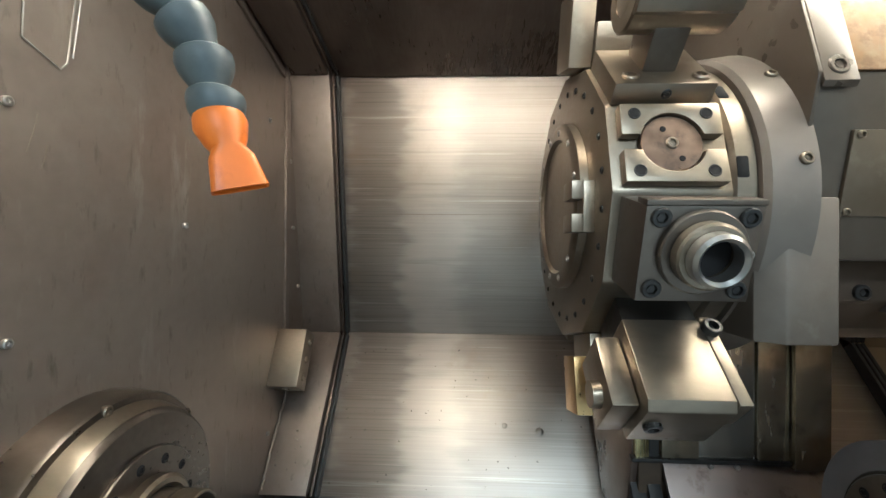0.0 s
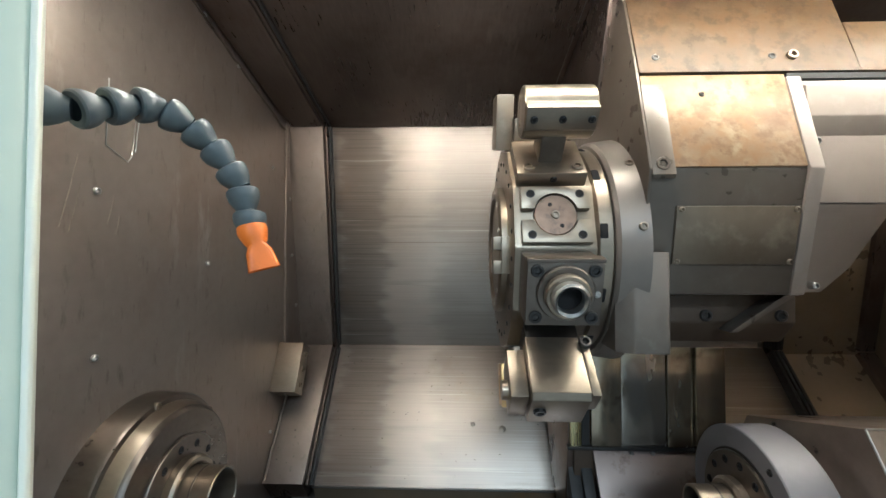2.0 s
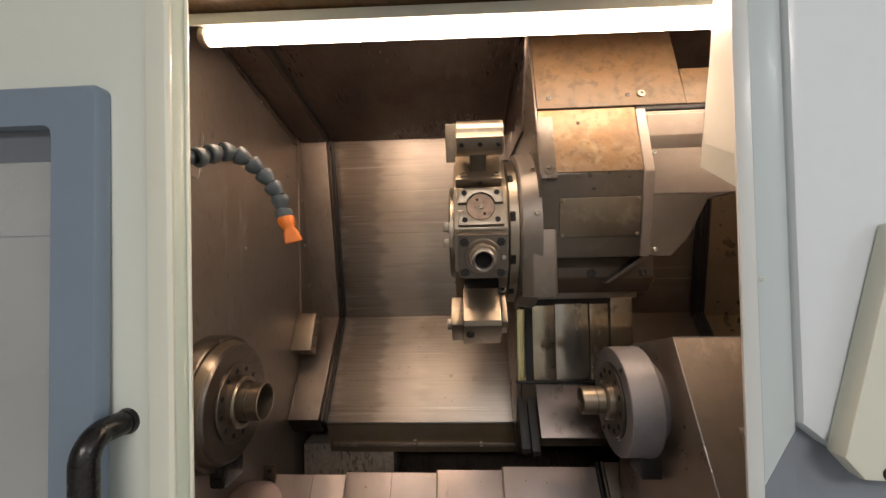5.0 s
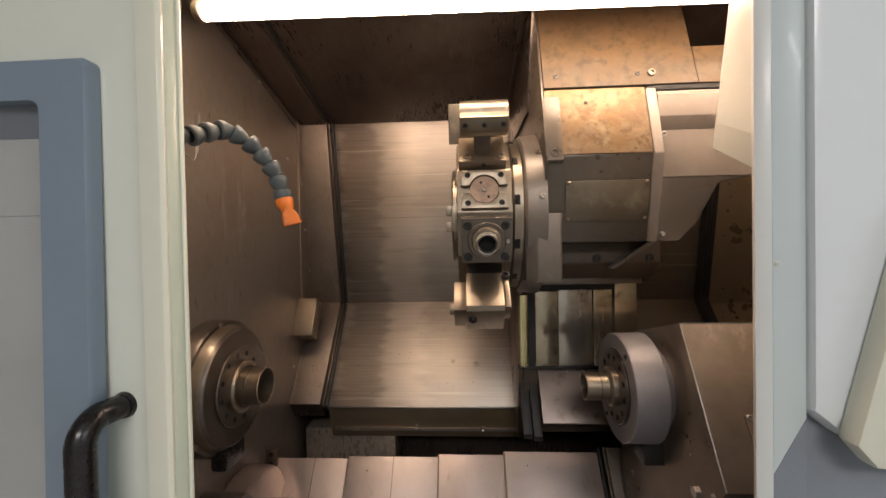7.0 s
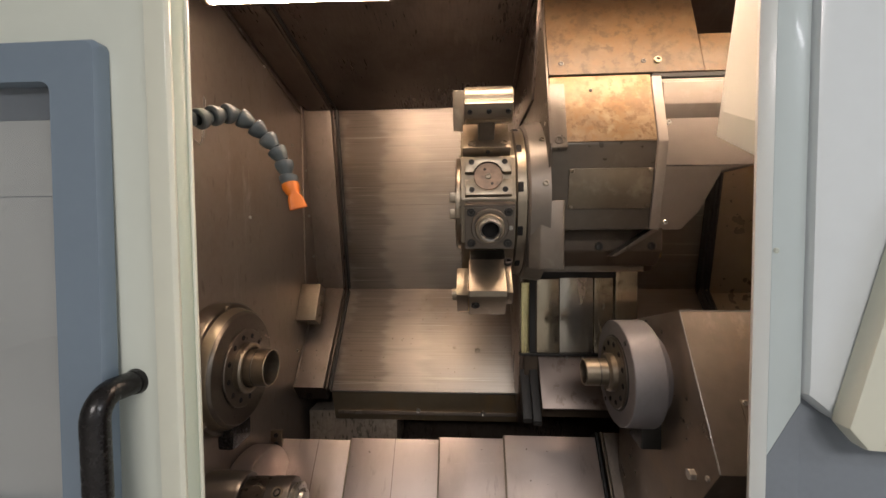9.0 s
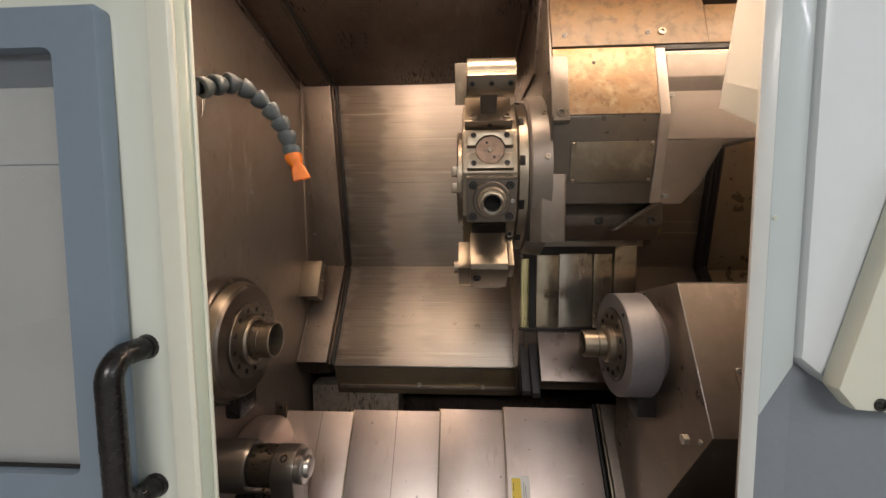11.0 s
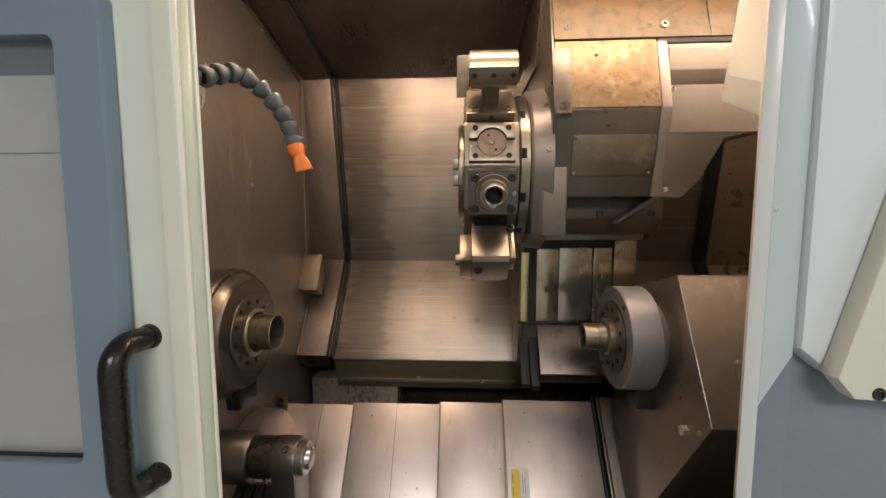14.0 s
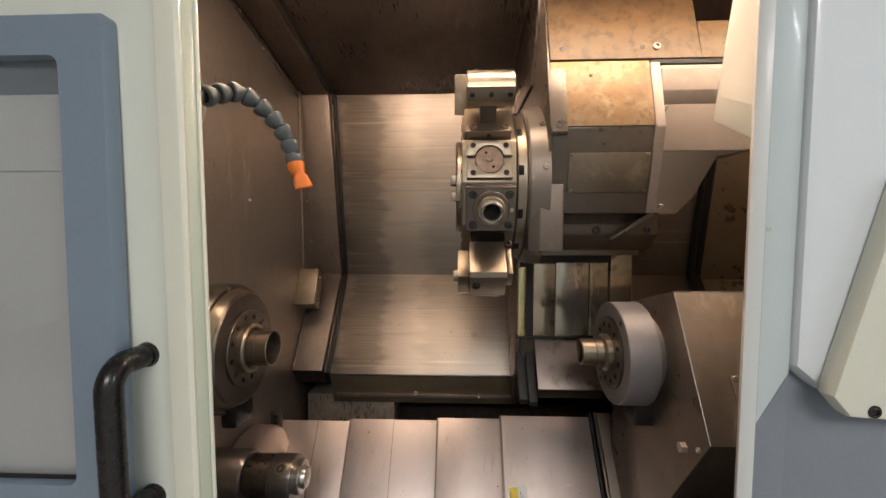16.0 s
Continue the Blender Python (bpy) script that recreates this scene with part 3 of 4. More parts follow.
def spindle_nose(sp, x_face, way, r_nose, length, r_collar, r_ring):
    """The bolt ring, the collar, the collet sleeve and the screws; way is +1 towards the right."""
    def xs(a):
        return x_face + way * a

    def span(a, b):
        return sorted((xs(a), xs(b)))
    ring = part("bolt_ring", tube(*span(-0.002, 0.005), r_ring, r_collar - 0.002, "x", AXIS), DARK_MACHINED, sp)
    part("collar", tube(*span(0.0, 0.020), r_collar, r_nose + 0.0015, "x", AXIS, 0.004), MACHINED, sp)
    part("gap_ring", tube(*span(0.0, 0.012), r_nose + 0.006, r_nose - 0.001, "x", AXIS, 0.001), PHOSPHATE, sp)
    part("collet_sleeve", tube(*span(-0.01, length), r_nose, r_nose - 0.004, "x", AXIS, 0.0015), MACHINED, sp, "bright turned steel collet sleeve")
    part("sleeve_band", tube(*span(length * 0.52, length * 0.56), r_nose + 0.0006, r_nose - 0.002, "x", AXIS, 0.0004), DARK_MACHINED, sp)
    part("bore_plug", disc(*span(-0.004, 0.004), r_nose - 0.0035, "x", AXIS), PHOSPHATE, sp)
    for i in range(12):
        a = i * math.tau / 12 + 0.13
        screw(ring, (xs(0.005), SY + r_ring * 0.82 * math.cos(a), SZ + r_ring * 0.82 * math.sin(a)), (way, 0, 0), 0.0058, 0.0012, HOLE)


main = thing("main_spindle", "stepped machined steel main spindle nose on the side wall", "spindle")
bfl = part("back_flange", turned([(-0.40, 0), (-0.40, 0.147), (-0.364, 0.145), (-0.360, 0.142), (-0.360, 0)], "x", AXIS, 72), DARK_MACHINED, main)
# dark face and brighter rim paint how light falls on the flange
part("front_flange", turned([(-0.361, 0), (-0.361, 0.134), (-0.342, 0.128), (-0.337, 0.125), (-0.334, 0.121), (-0.334, 0)], "x", AXIS, 72), DARK_MACHINED, main, "turned flange, face darkened for shade, rim bright as if lit")
part("rim", turned([(-0.360, 0.1345), (-0.343, 0.1295), (-0.340, 0.1275), (-0.342, 0.125), (-0.360, 0.125)], "x", AXIS, 72, True), MACHINED, main)
spindle_nose(main, -0.334, 1, 0.041, 0.064, 0.056, 0.086)
for i in range(6):
    a = i * math.tau / 6 + 2.75
    screw(bfl, (-0.360, SY + 0.138 * math.cos(a), SZ + 0.138 * math.sin(a)), (1, 0, 0), 0.0065, 0.003, MACHINED)
part("drip_lip", box(-0.376, -0.338, SY - 0.045, SY + 0.03, SZ - 0.172, SZ - 0.112, 0.010), BLACK, main, "black rubber drip lip")

# counter spindle and its carriage
sub = thing("counter_spindle", "counter spindle with a matt grey disc and bright collet sleeve", "spindle")
part("disc", turned([(0.487, 0), (0.487, 0.1085), (0.4885, 0.110), (0.546, 0.111), (0.548, 0.109), (0.549, 0.085), (0.575, 0.080), (0.575, 0)], "x", AXIS, 80), DISC, sub, "matt blue-grey turned disc")
spindle_nose(sub, 0.487, -1, 0.0285, 0.066, 0.040, 0.075)
part("inner_ring", tube(0.4855, 0.488, 0.079, 0.0755, "x", AXIS, 0.001), PHOSPHATE, sub)
for a in (2.2, 5.3):
    screw(sub, (0.487, SY + 0.096 * math.cos(a), SZ + 0.096 * math.sin(a)), (-1, 0, 0), 0.005, 0.0015, PHOSPHATE)
part("drip_block", box(0.530, 0.572, SY - 0.035, SY + 0.03, SZ - 0.150, SZ - 0.095, 0.003), PHOSPHATE, sub)
head_cover = thing("counter_headstock", "faceted dull steel headstock cover with a screwed plate", "cover")
part("body", prism([(0.37, 1.109), (0.568, 1.050), (0.66, 0.86), (0.66, 0.45), (0.45, 0.45), (0.43, 0.585), (0.238, 0.872)], 0.570, 1.29, "x", 0.003), HEAD, head_cover)
p_up, p_dn = Vector((0, 0.37, 1.109)), Vector((0, 0.238, 0.872))
fdir = (p_up - p_dn).normalized()
fn = Vector((0, -fdir.z, fdir.y))


def on_head(x, f, h=0.0):
    return Vector((x, 0, 0)) + p_dn.lerp(p_up, f) + fn * h


a, b = on_head(0, 0.06, 0.0005), on_head(0, 0.42, 0.0005)
insp = part("plate", prism([(a.y, a.z), (b.y, b.z), (b.y + fn.y * 0.003, b.z + fn.z * 0.003), (a.y + fn.y * 0.003, a.z + fn.z * 0.003)], 0.632, 0.80, "x", 0.0008), HEAD, head_cover, "thin screwed inspection plate")
for x, f in ((0.638, 0.08), (0.638, 0.40), (0.716, 0.41), (0.794, 0.40), (0.794, 0.08)):
    screw(insp, on_head(x, f, 0.0035), fn, 0.0045, 0.003, GROUND)
part("top_rib", prism([(0.45, 1.083), (0.52, 1.062), (0.50, 1.10)], 0.92, 1.2), STEEL_DULL, head_cover)
part("side_nut", disc(0.560, 0.571, 0.010, "x", (0, 0.311, 0.829), 0.001, 6), GROUND, head_cover)
screw(head_cover, (0.570, 0.268, 0.848), (-1, 0, 0), 0.005, 0.004, GROUND)



def rod(p, q, r):
    """A thin round rod between two points."""
    p, q = Vector(p), Vector(q)
    return moved(disc(0, (q - p).length, r, "z", (0, 0, 0), 0.0, 8), Matrix.Translation(p) @ (q - p).to_track_quat("Z", "Y").to_matrix().to_4x4())


# thin bright rods paint the highlights along the headstock's edges
for p, q in (((0.571, 0.370, 1.1083), (1.29, 0.370, 1.1083)), ((0.5708, 0.3695, 1.108), (0.5708, 0.2385, 0.8725))):
    part("worn_edge", rod(p, q, 0.0014), GROUND, head_cover, "bright rod for the highlight on the sheet edge")

part("bent_rod", merged(rod((0.749, 0.45, 1.083), (0.781, 0.45, 1.119), 0.003), rod((0.781, 0.45, 1.119), (1.0, 0.45, 1.119), 0.003), rod((1.0, 0.45, 1.119), (1.03, 0.45, 1.083), 0.003)), MACHINED, head_cover, "thin bent rod")

# telescopic way covers, each lapped over the next
CT = Vector((0, 0.72, 0.668))
cdir = Vector((0, -slope.y, -slope.z))
cov = thing("telescopic_cover", "lapped bright steel telescopic way covers", "way cover")
lap = [(-0.432, -0.155, 0.0, 0.010), (-0.163, 0.100, 0.008, 0.005), (0.093, 0.280, 0.020, 0.0), (0.273, 0.520, 0.030, -0.007)]
for k, (x0, x1, h, low_by) in enumerate(lap):
    a0 = CT + out_n * h + cdir * low_by
    a1 = a0 + cdir * 0.62
    bck = out_n * -0.02
    bm = prism([(a0.y, a0.z), (a1.y, a1.z), (a1.y + bck.y, a1.z + bck.z), (a0.y + bck.y, a0.z + bck.z)], x0, x1, "x", 0.0015)
    part("cover_plate", bm, COVER, cov)
    if k:
        e = a0 + out_n * 0.001
        f = a1 + out_n * 0.001
        part("wiper_strip", prism([(e.y, e.z), (f.y, f.z), (f.y + bck.y, f.z + bck.z), (e.y + bck.y, e.z + bck.z)], x0 - 0.004, x0 - 0.0005, "x", 0.0005), MACHINED, cov)
for x, h, low_by in ((-0.0365, 0.008, 0.0055), (-0.262, 0.0, 0.0105)):
    e0 = CT + out_n * (h + 0.0004) + cdir * low_by
    e1, dn = e0 + cdir * 0.6, out_n * -0.004
    part("joint_line", prism([(e0.y, e0.z), (e1.y, e1.z), ((e1 + dn).y, (e1 + dn).z), ((e0 + dn).y, (e0 + dn).z)], x, x + 0.0014, "x", 0.0), DARK, cov)
for dx in (0.012, 0.034):
    pc = CT + Vector((lap[0][0] + dx, 0, 0)) + cdir * (0.02 if dx > 0.02 else 0.045)
    screw(cov, pc, out_n, 0.006, 0.003, PHOSPHATE)
car = thing("counter_carriage", "dark steel carriage apron beside the telescopic covers", "carriage")
c0 = CT + out_n * 0.028 - cdir * 0.02
c1 = c0 + cdir * 0.66
bk = out_n * -0.10
part("apron", prism([(c0.y, c0.z), (c1.y, c1.z), (c1.y + bk.y, c1.z + bk.z), (c0.y + bk.y, c0.z + bk.z)], 0.545, 0.80, "x", 0.002), STEEL_DULL, car)
for dx, hh in ((0.522, 0.004), (0.533, 0.012)):
    w0, w1 = c0 + out_n * hh, c1 + out_n * hh
    part("wiper", prism([(w0.y, w0.z), (w1.y, w1.z), (w1.y + bk.y, w1.z + bk.z), (w0.y + bk.y, w0.z + bk.z)], dx, dx + 0.007, "x", 0.002), RUBBER if dx < 0.53 else MACHINED, car)


def on_cover(x, s, h):
    return CT + Vector((x, 0, 0)) + cdir * s + out_n * (h + 0.030)


def sticker_piece(x0, x1, s0, s1, h, mat, parent, name):
    a, b = on_cover(0, s0, h), on_cover(0, s1, h)
    t = out_n * 0.0005
    return part(name, prism([(a.y, a.z), (b.y, b.z), (b.y + t.y, b.z + t.z), (a.y + t.y, a.z + t.z)], x0, x1, "x", 0.0), mat, parent)


stick = thing("warning_sticker", "yellow and white printed sticker on the bright way cover", "sticker")
sticker_piece(0.281, 0.330, 0.165, 0.31, 0.0006, WHITE, stick, "backing")
sticker_piece(0.284, 0.307, 0.170, 0.305, 0.0012, YELLOW, stick, "yellow_field")
sticker_piece(0.309, 0.327, 0.232, 0.248, 0.0012, YELLOW, stick, "small_field")
for k in range(3):
    sticker_piece(0.287, 0.2885, 0.18 + 0.03 * k, 0.20 + 0.03 * k, 0.0018, PHOSPHATE, stick, "print_bar")
sticker_piece(0.313, 0.3145, 0.178, 0.222, 0.0012, SLATE, stick, "print_bar")
sticker_piece(0.318, 0.3195, 0.186, 0.222, 0.0012, SLATE, stick, "print_bar")
sticker_piece(0.314, 0.322, 0.2325, 0.2385, 0.0018, PHOSPHATE, stick, "print_bar")

# loose metal chips and grime specks on the sheet panels
bm = bmesh.new()
for i in range(150):
    if i < 70:
        p = on_floor(random.uniform(-0.27, 0.32), random.uniform(0.03, 0.97), 0.0006)
    elif i < 90:
        p = on_floor(random.uniform(-0.385, -0.31), random.uniform(0.05, 0.9), 0.040)
    else:
        p = CT + Vector((random.uniform(-0.15, 0.50), 0, 0)) + cdir * random.uniform(0.01, 0.5)
        p += out_n * ((0.0305 if p.x > 0.273 else 0.0205 if p.x > 0.093 else 0.0085))
    size = random.uniform(0.0006, 0.0019)
    q = out_n.to_track_quat("Z", "Y").to_matrix().to_4x4() @ Matrix.Rotation(random.uniform(0, 6.28), 4, "Z")
    mm = Matrix.Translation(p) @ q @ Matrix.Diagonal((size * random.uniform(0.6, 2.2), size, size * 0.4, 1))
    bmesh.ops.create_icosphere(bm, subdivisions=1, radius=1.0, matrix=mm)
tagged(part("metal_chips", bm, DARK_MACHINED), "scattered tiny dark metal chips on the sheet panels", "chips", "", "stuff")

# saddle under the upper turret
sad = thing("turret_saddle", "worn steel saddle with oily guideways under the upper turret", "saddle")
part("body", box(0.335, 0.645, 0.757, 1.10, 0.72, 1.155, 0.003), SHADED_CASTING, sad)
part("guideway", box(0.369, 0.432, 0.744, 0.7575, 0.912, 1.125, 0.002), GUIDE, sad, "oily ground guideway")
part("guideway", box(0.530, 0.583, 0.744, 0.7575, 0.912, 1.128, 0.002), GUIDE, sad, "oily ground guideway")
part("guide_edge", box(0.325, 0.349, 0.748, 0.80, 0.905, 1.115, 0.003), OILED_LIT, sad, "oily strip with its yellow reflection painted in")
# black strips paint the shade in the slot and above the guideways
part("slot", box(0.350, 0.366, 0.7500, 0.7565, 0.90, 1.145, 0.0), RUBBER, sad)
part("top_gap", box(0.369, 0.600, 0.7435, 0.757, 1.1285, 1.1625, 0.0), RUBBER, sad)
part("centre_panel", box(0.434, 0.528, 0.748, 0.7565, 0.912, 1.128, 0.002), WET_STEEL, sad, "wet ground steel panel")
part("side_panel", box(0.585, 0.645, 0.735, 0.7565, 0.90, 1.15, 0.003), GUIDE, sad, "brownish scraped guideway")
part("ledge", prism([(0.742, 0.911), (0.757, 0.912), (0.757, 0.902), (0.742, 0.904)], 0.318, 0.68), PHOSPHATE, sad, "dark lip across the saddle")
part("apron_plate", prism([(0.757, 0.903), (0.682, 0.778), (0.688, 0.772), (0.763, 0.897)], 0.375, 0.70), APRON, sad, "wet bright apron plate with grime spots")
part("wiper_frame", prism([(0.782, 0.895), (0.676, 0.745), (0.680, 0.730), (0.72, 0.730), (0.82, 0.89)], 0.350, 0.373, "x", 0.002), RUBBER, sad)
part("wiper_frame", prism([(0.792, 0.895), (0.690, 0.745), (0.694, 0.730), (0.74, 0.730), (0.84, 0.89)], 0.324, 0.349, "x", 0.002), RUBBER, sad)
part("side_plate", prism([(0.757, 0.905), (0.757, 1.15), (1.09, 1.15), (0.90, 0.76), (0.80, 0.68)], 0.322, 0.335, "x", 0.002), DARK, sad)
for x in (0.455, 0.500):
    screw(sad, (x, 0.748, 0.897), (0, -1, 0), 0.004, 0.002, GROUND)
for i in range(26):
    u, v = random.uniform(0.40, 0.60), random.uniform(0.0, 1.0) ** 2
    r = random.uniform(0.0012, 0.0035)
    part("grime_chip", turned([(0, r), (r * 0.4, r * 0.6), (r * 0.5, 0)], "y", (u, 0.683 + 0.073 * v, 0.779 + 0.122 * v), 8), RUBBER, sad)

# ---- upper turret ----
TY, TZ, TX0, TX1 = 0.60, 1.33, 0.160, 0.274
TXC = (TX0 + TX1) / 2
APO = 0.172


def station(theta):
    """The frame of a turret station: -y points outward, z along the rim, x as the machine's."""
    return Matrix.Translation((TXC, TY, TZ)) @ Matrix.Rotation(radians(-theta), 4, "X")


tur = thing("tool_turret", "twelve-station machined steel tool turret disc", "turret")
rv = APO / math.cos(radians(15))
outline = [(TY - rv * math.cos(radians(29 + 30 * k)), TZ + rv * math.sin(radians(29 + 30 * k))) for k in range(12)]
part("disc", prism(outline, TX0, TX1, "x", 0.003), MACHINED, tur)
fcov = part("face_cover", turned([(TX0 - 0.0005, 0), (TX0 - 0.0005, 0.112), (TX0 - 0.010, 0.112), (TX0 - 0.013, 0.107), (TX0 - 0.013, 0.092), (TX0 - 0.008, 0.088), (TX0 - 0.008, 0)], "x", (0, TY, TZ), 64), MACHINED, tur, "round stepped cover plate")
for k in range(12):
    a = radians(14 + 30 * k)
    screw(fcov, (TX0 - 0.0125, TY + 0.100 * math.cos(a), TZ + 0.100 * math.sin(a)), (-1, 0, 0), 0.0045, 0.002, GROUND)
    for da in (-0.13, 0.13):
        screw(tur, (TX0, TY + 0.152 * math.cos(a + da), TZ + 0.152 * math.sin(a + da)), (-1, 0, 0), 0.004, 0.0015, PHOSPHATE)
part("rear_ring", tube(TX1, TX1 + 0.026, 0.176, 0.10, "x", (0, TY, TZ), 0.004, 72), MACHINED, tur)
for k in range(12):
    m = station(7 + 30 * k)
    part("rim_slot", moved(box(0.0605, 0.0725, -0.1772, -0.168, -0.011, 0.011, 0.003), m), HOLE, tur)


def bare_pad(theta):
    m = station(theta)
    w = 0.0475
    for sgn in (1, -1):
        a0 = math.asin(0.008 / 0.0305)
        arc = [(0.0305 * math.cos(a0 + (math.pi - 2 * a0) * i / 16), sgn * 0.0305 * math.sin(a0 + (math.pi - 2 * a0) * i / 16)) for i in range(17)]
        pad = [(w, sgn * 0.008)] + arc + [(-w, sgn * 0.008), (-w, sgn * 0.041), (w, sgn * 0.041)]
        part("station_pad", moved(prism(pad, -0.184, -APO - 0.0005, "y", 0.0012), m), MACHINED, tur, "machined pad with corner holes")
    part("station_plug", moved(disc(0.1735, 0.1805, 0.0295, "y", (0, 0, 0), 0.001), m @ Matrix.Rotation(math.pi, 4, "Z")), PLUG, tur, "round dark steel station plug")
    for x in (-0.034, 0.034):
        for z in (-0.030, 0.030):
            part("bolt_hole", moved(tube(0.1838, 0.1848, 0.0062, 0.0048, "y", (x, 0, z), 0.0003, 16), m @ Matrix.Rotation(math.pi, 4, "Z")), PHOSPHATE, tur)
            part("hole_floor", moved(disc(0.1838, 0.1842, 0.005, "y", (x, 0, z), 0.0002, 16), m @ Matrix.Rotation(math.pi, 4, "Z")), HOLE, tur)
    p = m @ Vector((0, -0.1805, 0))
    nrm = m.to_3x3() @ Vector((0, -1, 0))
    screw(tur, p, nrm, 0.006, 0.002, MACHINED)
    for x, z in ((-0.007, 0.015), (0.008, -0.016)):
        part("pin_hole", moved(disc(0.1802, 0.181, 0.003, "y", (-x, 0, z), 0.0002, 12), m @ Matrix.Rotation(math.pi, 4, "Z")), HOLE, tur)


for th in (14, 104, 134, 164, 194, 224, 254):
    bare_pad(th)


def place(m, *v):
    return m @ Vector(v)


# round-bore boring bar holder
m = station(44)
bore = thing("boring_bar_holder", "machined steel round-bore tool holder on the turret", "tool holder")
bplate = part("base_plate", moved(box(-0.052, 0.046, -0.195, -0.1725, -0.046, 0.042, 0.002), m), MACHINED, bore)
part("web", moved(box(-0.020, 0.014, -0.255, -0.1945, -0.020, 0.03, 0.003), m), CASTING, bore)
cfoot = part("clamp_foot", moved(prism([(-0.285, -0.033), (-0.253, -0.033), (-0.238, -0.008), (-0.238, 0.030), (-0.285, 0.030)], -0.0475, 0.0455, "x", 0.002), m), MACHINED, bore)
part("barrel", moved(turned([(-0.048, 0.020), (-0.048, 0.0335), (-0.046, 0.0355), (0.046, 0.0355), (0.048, 0.0335), (0.048, 0.020)], "x", (0, -0.258, 0.008), 48, True), m), MACHINED, bore)
nd = m.to_3x3() @ Vector((0, 0, -1))
for x in (-0.037, 0.0, 0.037):
    screw(cfoot, place(m, x, -0.268, -0.033), nd, 0.005, 0.003, PHOSPHATE)
for x in (-0.034, 0.034):
    screw(bplate, place(m, x, -0.195, -0.031), m.to_3x3() @ Vector((0, -1, 0)), 0.0085, 0.003, MACHINED)
screw(bplate, place(m, 0.0, -0.184, -0.046), m.to_3x3() @ Vector((0, 0, -1)), 0.005, 0.001, PHOSPHATE)

# facing holder beyond it
m = station(74)
face_h = thing("facing_tool_holder", "tall flat machined tool holder on the turret rim", "tool holder")
part("body", moved(box(-0.045, 0.040, -0.225, -0.1725, -0.038, 0.036, 0.003), m), MACHINED, face_h)
part("shank_clamp", moved(box(-0.074, -0.046, -0.262, -0.175, -0.034, 0.030, 0.003), m), MACHINED, face_h)
for x in (-0.03, 0.02):
    screw(face_h, place(m, x, -0.225, 0.0), m.to_3x3() @ Vector((0, -1, 0)), 0.006, 0.003, PHOSPHATE)

# live radial tool
m = station(-16)
live = thing("live_tool_holder", "square live tool holder with a round open collet nose", "tool holder")
# darker steel paints the shade on the holder's downward-facing front
part("body", moved(box(-0.0485, 0.048, -0.228, -0.1725, -0.043, 0.042, 0.002), m), DARK_MACHINED, live)
back = m @ Matrix.Rotation(math.pi, 4, "Z")
part("outer_ring", moved(tube(0.2282, 0.236, 0.0365, 0.026, "y", (0, 0, 0.003), 0.0015), back), DARK_MACHINED, live)
part("nut", moved(tube(0.235, 0.248, 0.0285, 0.0185, "y", (0, 0, 0.003), 0.002), back), MACHINED, live)
part("nose", moved(tube(0.246, 0.262, 0.0225, 0.0165, "y", (0, 0, 0.003), 0.003), back), GROUND, live, "bright open collet nose")
part("bore", moved(disc(0.230, 0.240, 0.019, "y", (0, 0, 0.003), 0.0005), back), HOLE, live)
for x in (-0.036, 0.036):
    for z in (-0.031, 0.032):
        screw(live, place(m, x, -0.228, z), m.to_3x3() @ Vector((0, -1, 0)), 0.0085, 0.003, PHOSPHATE)
screw(live, place(m, 0.041, -0.228, 0.0), m.to_3x3() @ Vector((0, -1, 0)), 0.0045, 0.002, GROUND)
part("top_key", moved(box(-0.049, 0.0485, -0.229, -0.21, 0.0422, 0.047, 0.001), m), DARK_MACHINED, live)

# block holder with a side nozzle
m = station(-46)
blkh = thing("turning_tool_holder", "stout block tool holder with a side clamp and coolant nozzle", "tool holder")
part("body", moved(prism([(-0.294, -0.044), (-0.294, 0.020), (-0.286, 0.028), (-0.204, 0.028), (-0.204, -0.048), (-0.270, -0.048)], -0.041, 0.034, "x", 0.002), m), MACHINED, blkh)
part("neck", moved(box(-0.038, 0.036, -0.2045, -0.1725, -0.040, 0.022, 0.002), m), PHOSPHATE, blkh)
part("clamp_wedge", moved(box(0.034, 0.046, -0.290, -0.20, -0.012, 0.028, 0.002), m), MACHINED, blkh)
part("nozzle", moved(turned([(-0.075, 0), (-0.075, 0.013), (-0.060, 0.014), (-0.058, 0.010), (-0.041, 0.010)], "x", (0, -0.262, -0.016), 24), m), MACHINED, blkh)
part("insert_clamp", moved(box(-0.066, -0.042, -0.285, -0.215, -0.046, 0.012, 0.002), m), MACHINED, blkh)
screw(blkh, place(m, -0.028, -0.2945, -0.008), m.to_3x3() @ Vector((0, -1, 0)), 0.0085, 0.004, PHOSPHATE)
screw(blkh, place(m, 0.040, -0.215, 0.028), m.to_3x3() @ Vector((0, 0, 1)), 0.0085, 0.008, PHOSPHATE)

# low station: slim holder
m = station(-76)
low = thing("parting_tool_holder", "slim machined parting tool holder under the turret", "tool holder")
part("body", moved(box(-0.045, 0.030, -0.262, -0.1725, -0.035, 0.036, 0.002), m), MACHINED, low)
part("blade", moved(box(-0.066, -0.040, -0.266, -0.200, -0.01, 0.038, 0.002), m), BRASS, low)
part("drill", moved(turned([(-0.03, 0), (-0.03, 0.004), (0.02, 0.006), (0.03, 0.006)], "x", (0, -0.267, 0.02), 12), m), GROUND, low)

# fork gauge on the turret's face
frk = thing("fork_gauge", "small C-shaped steel fork on the turret's face", "fork")
fy, fz = 0.470, 1.318
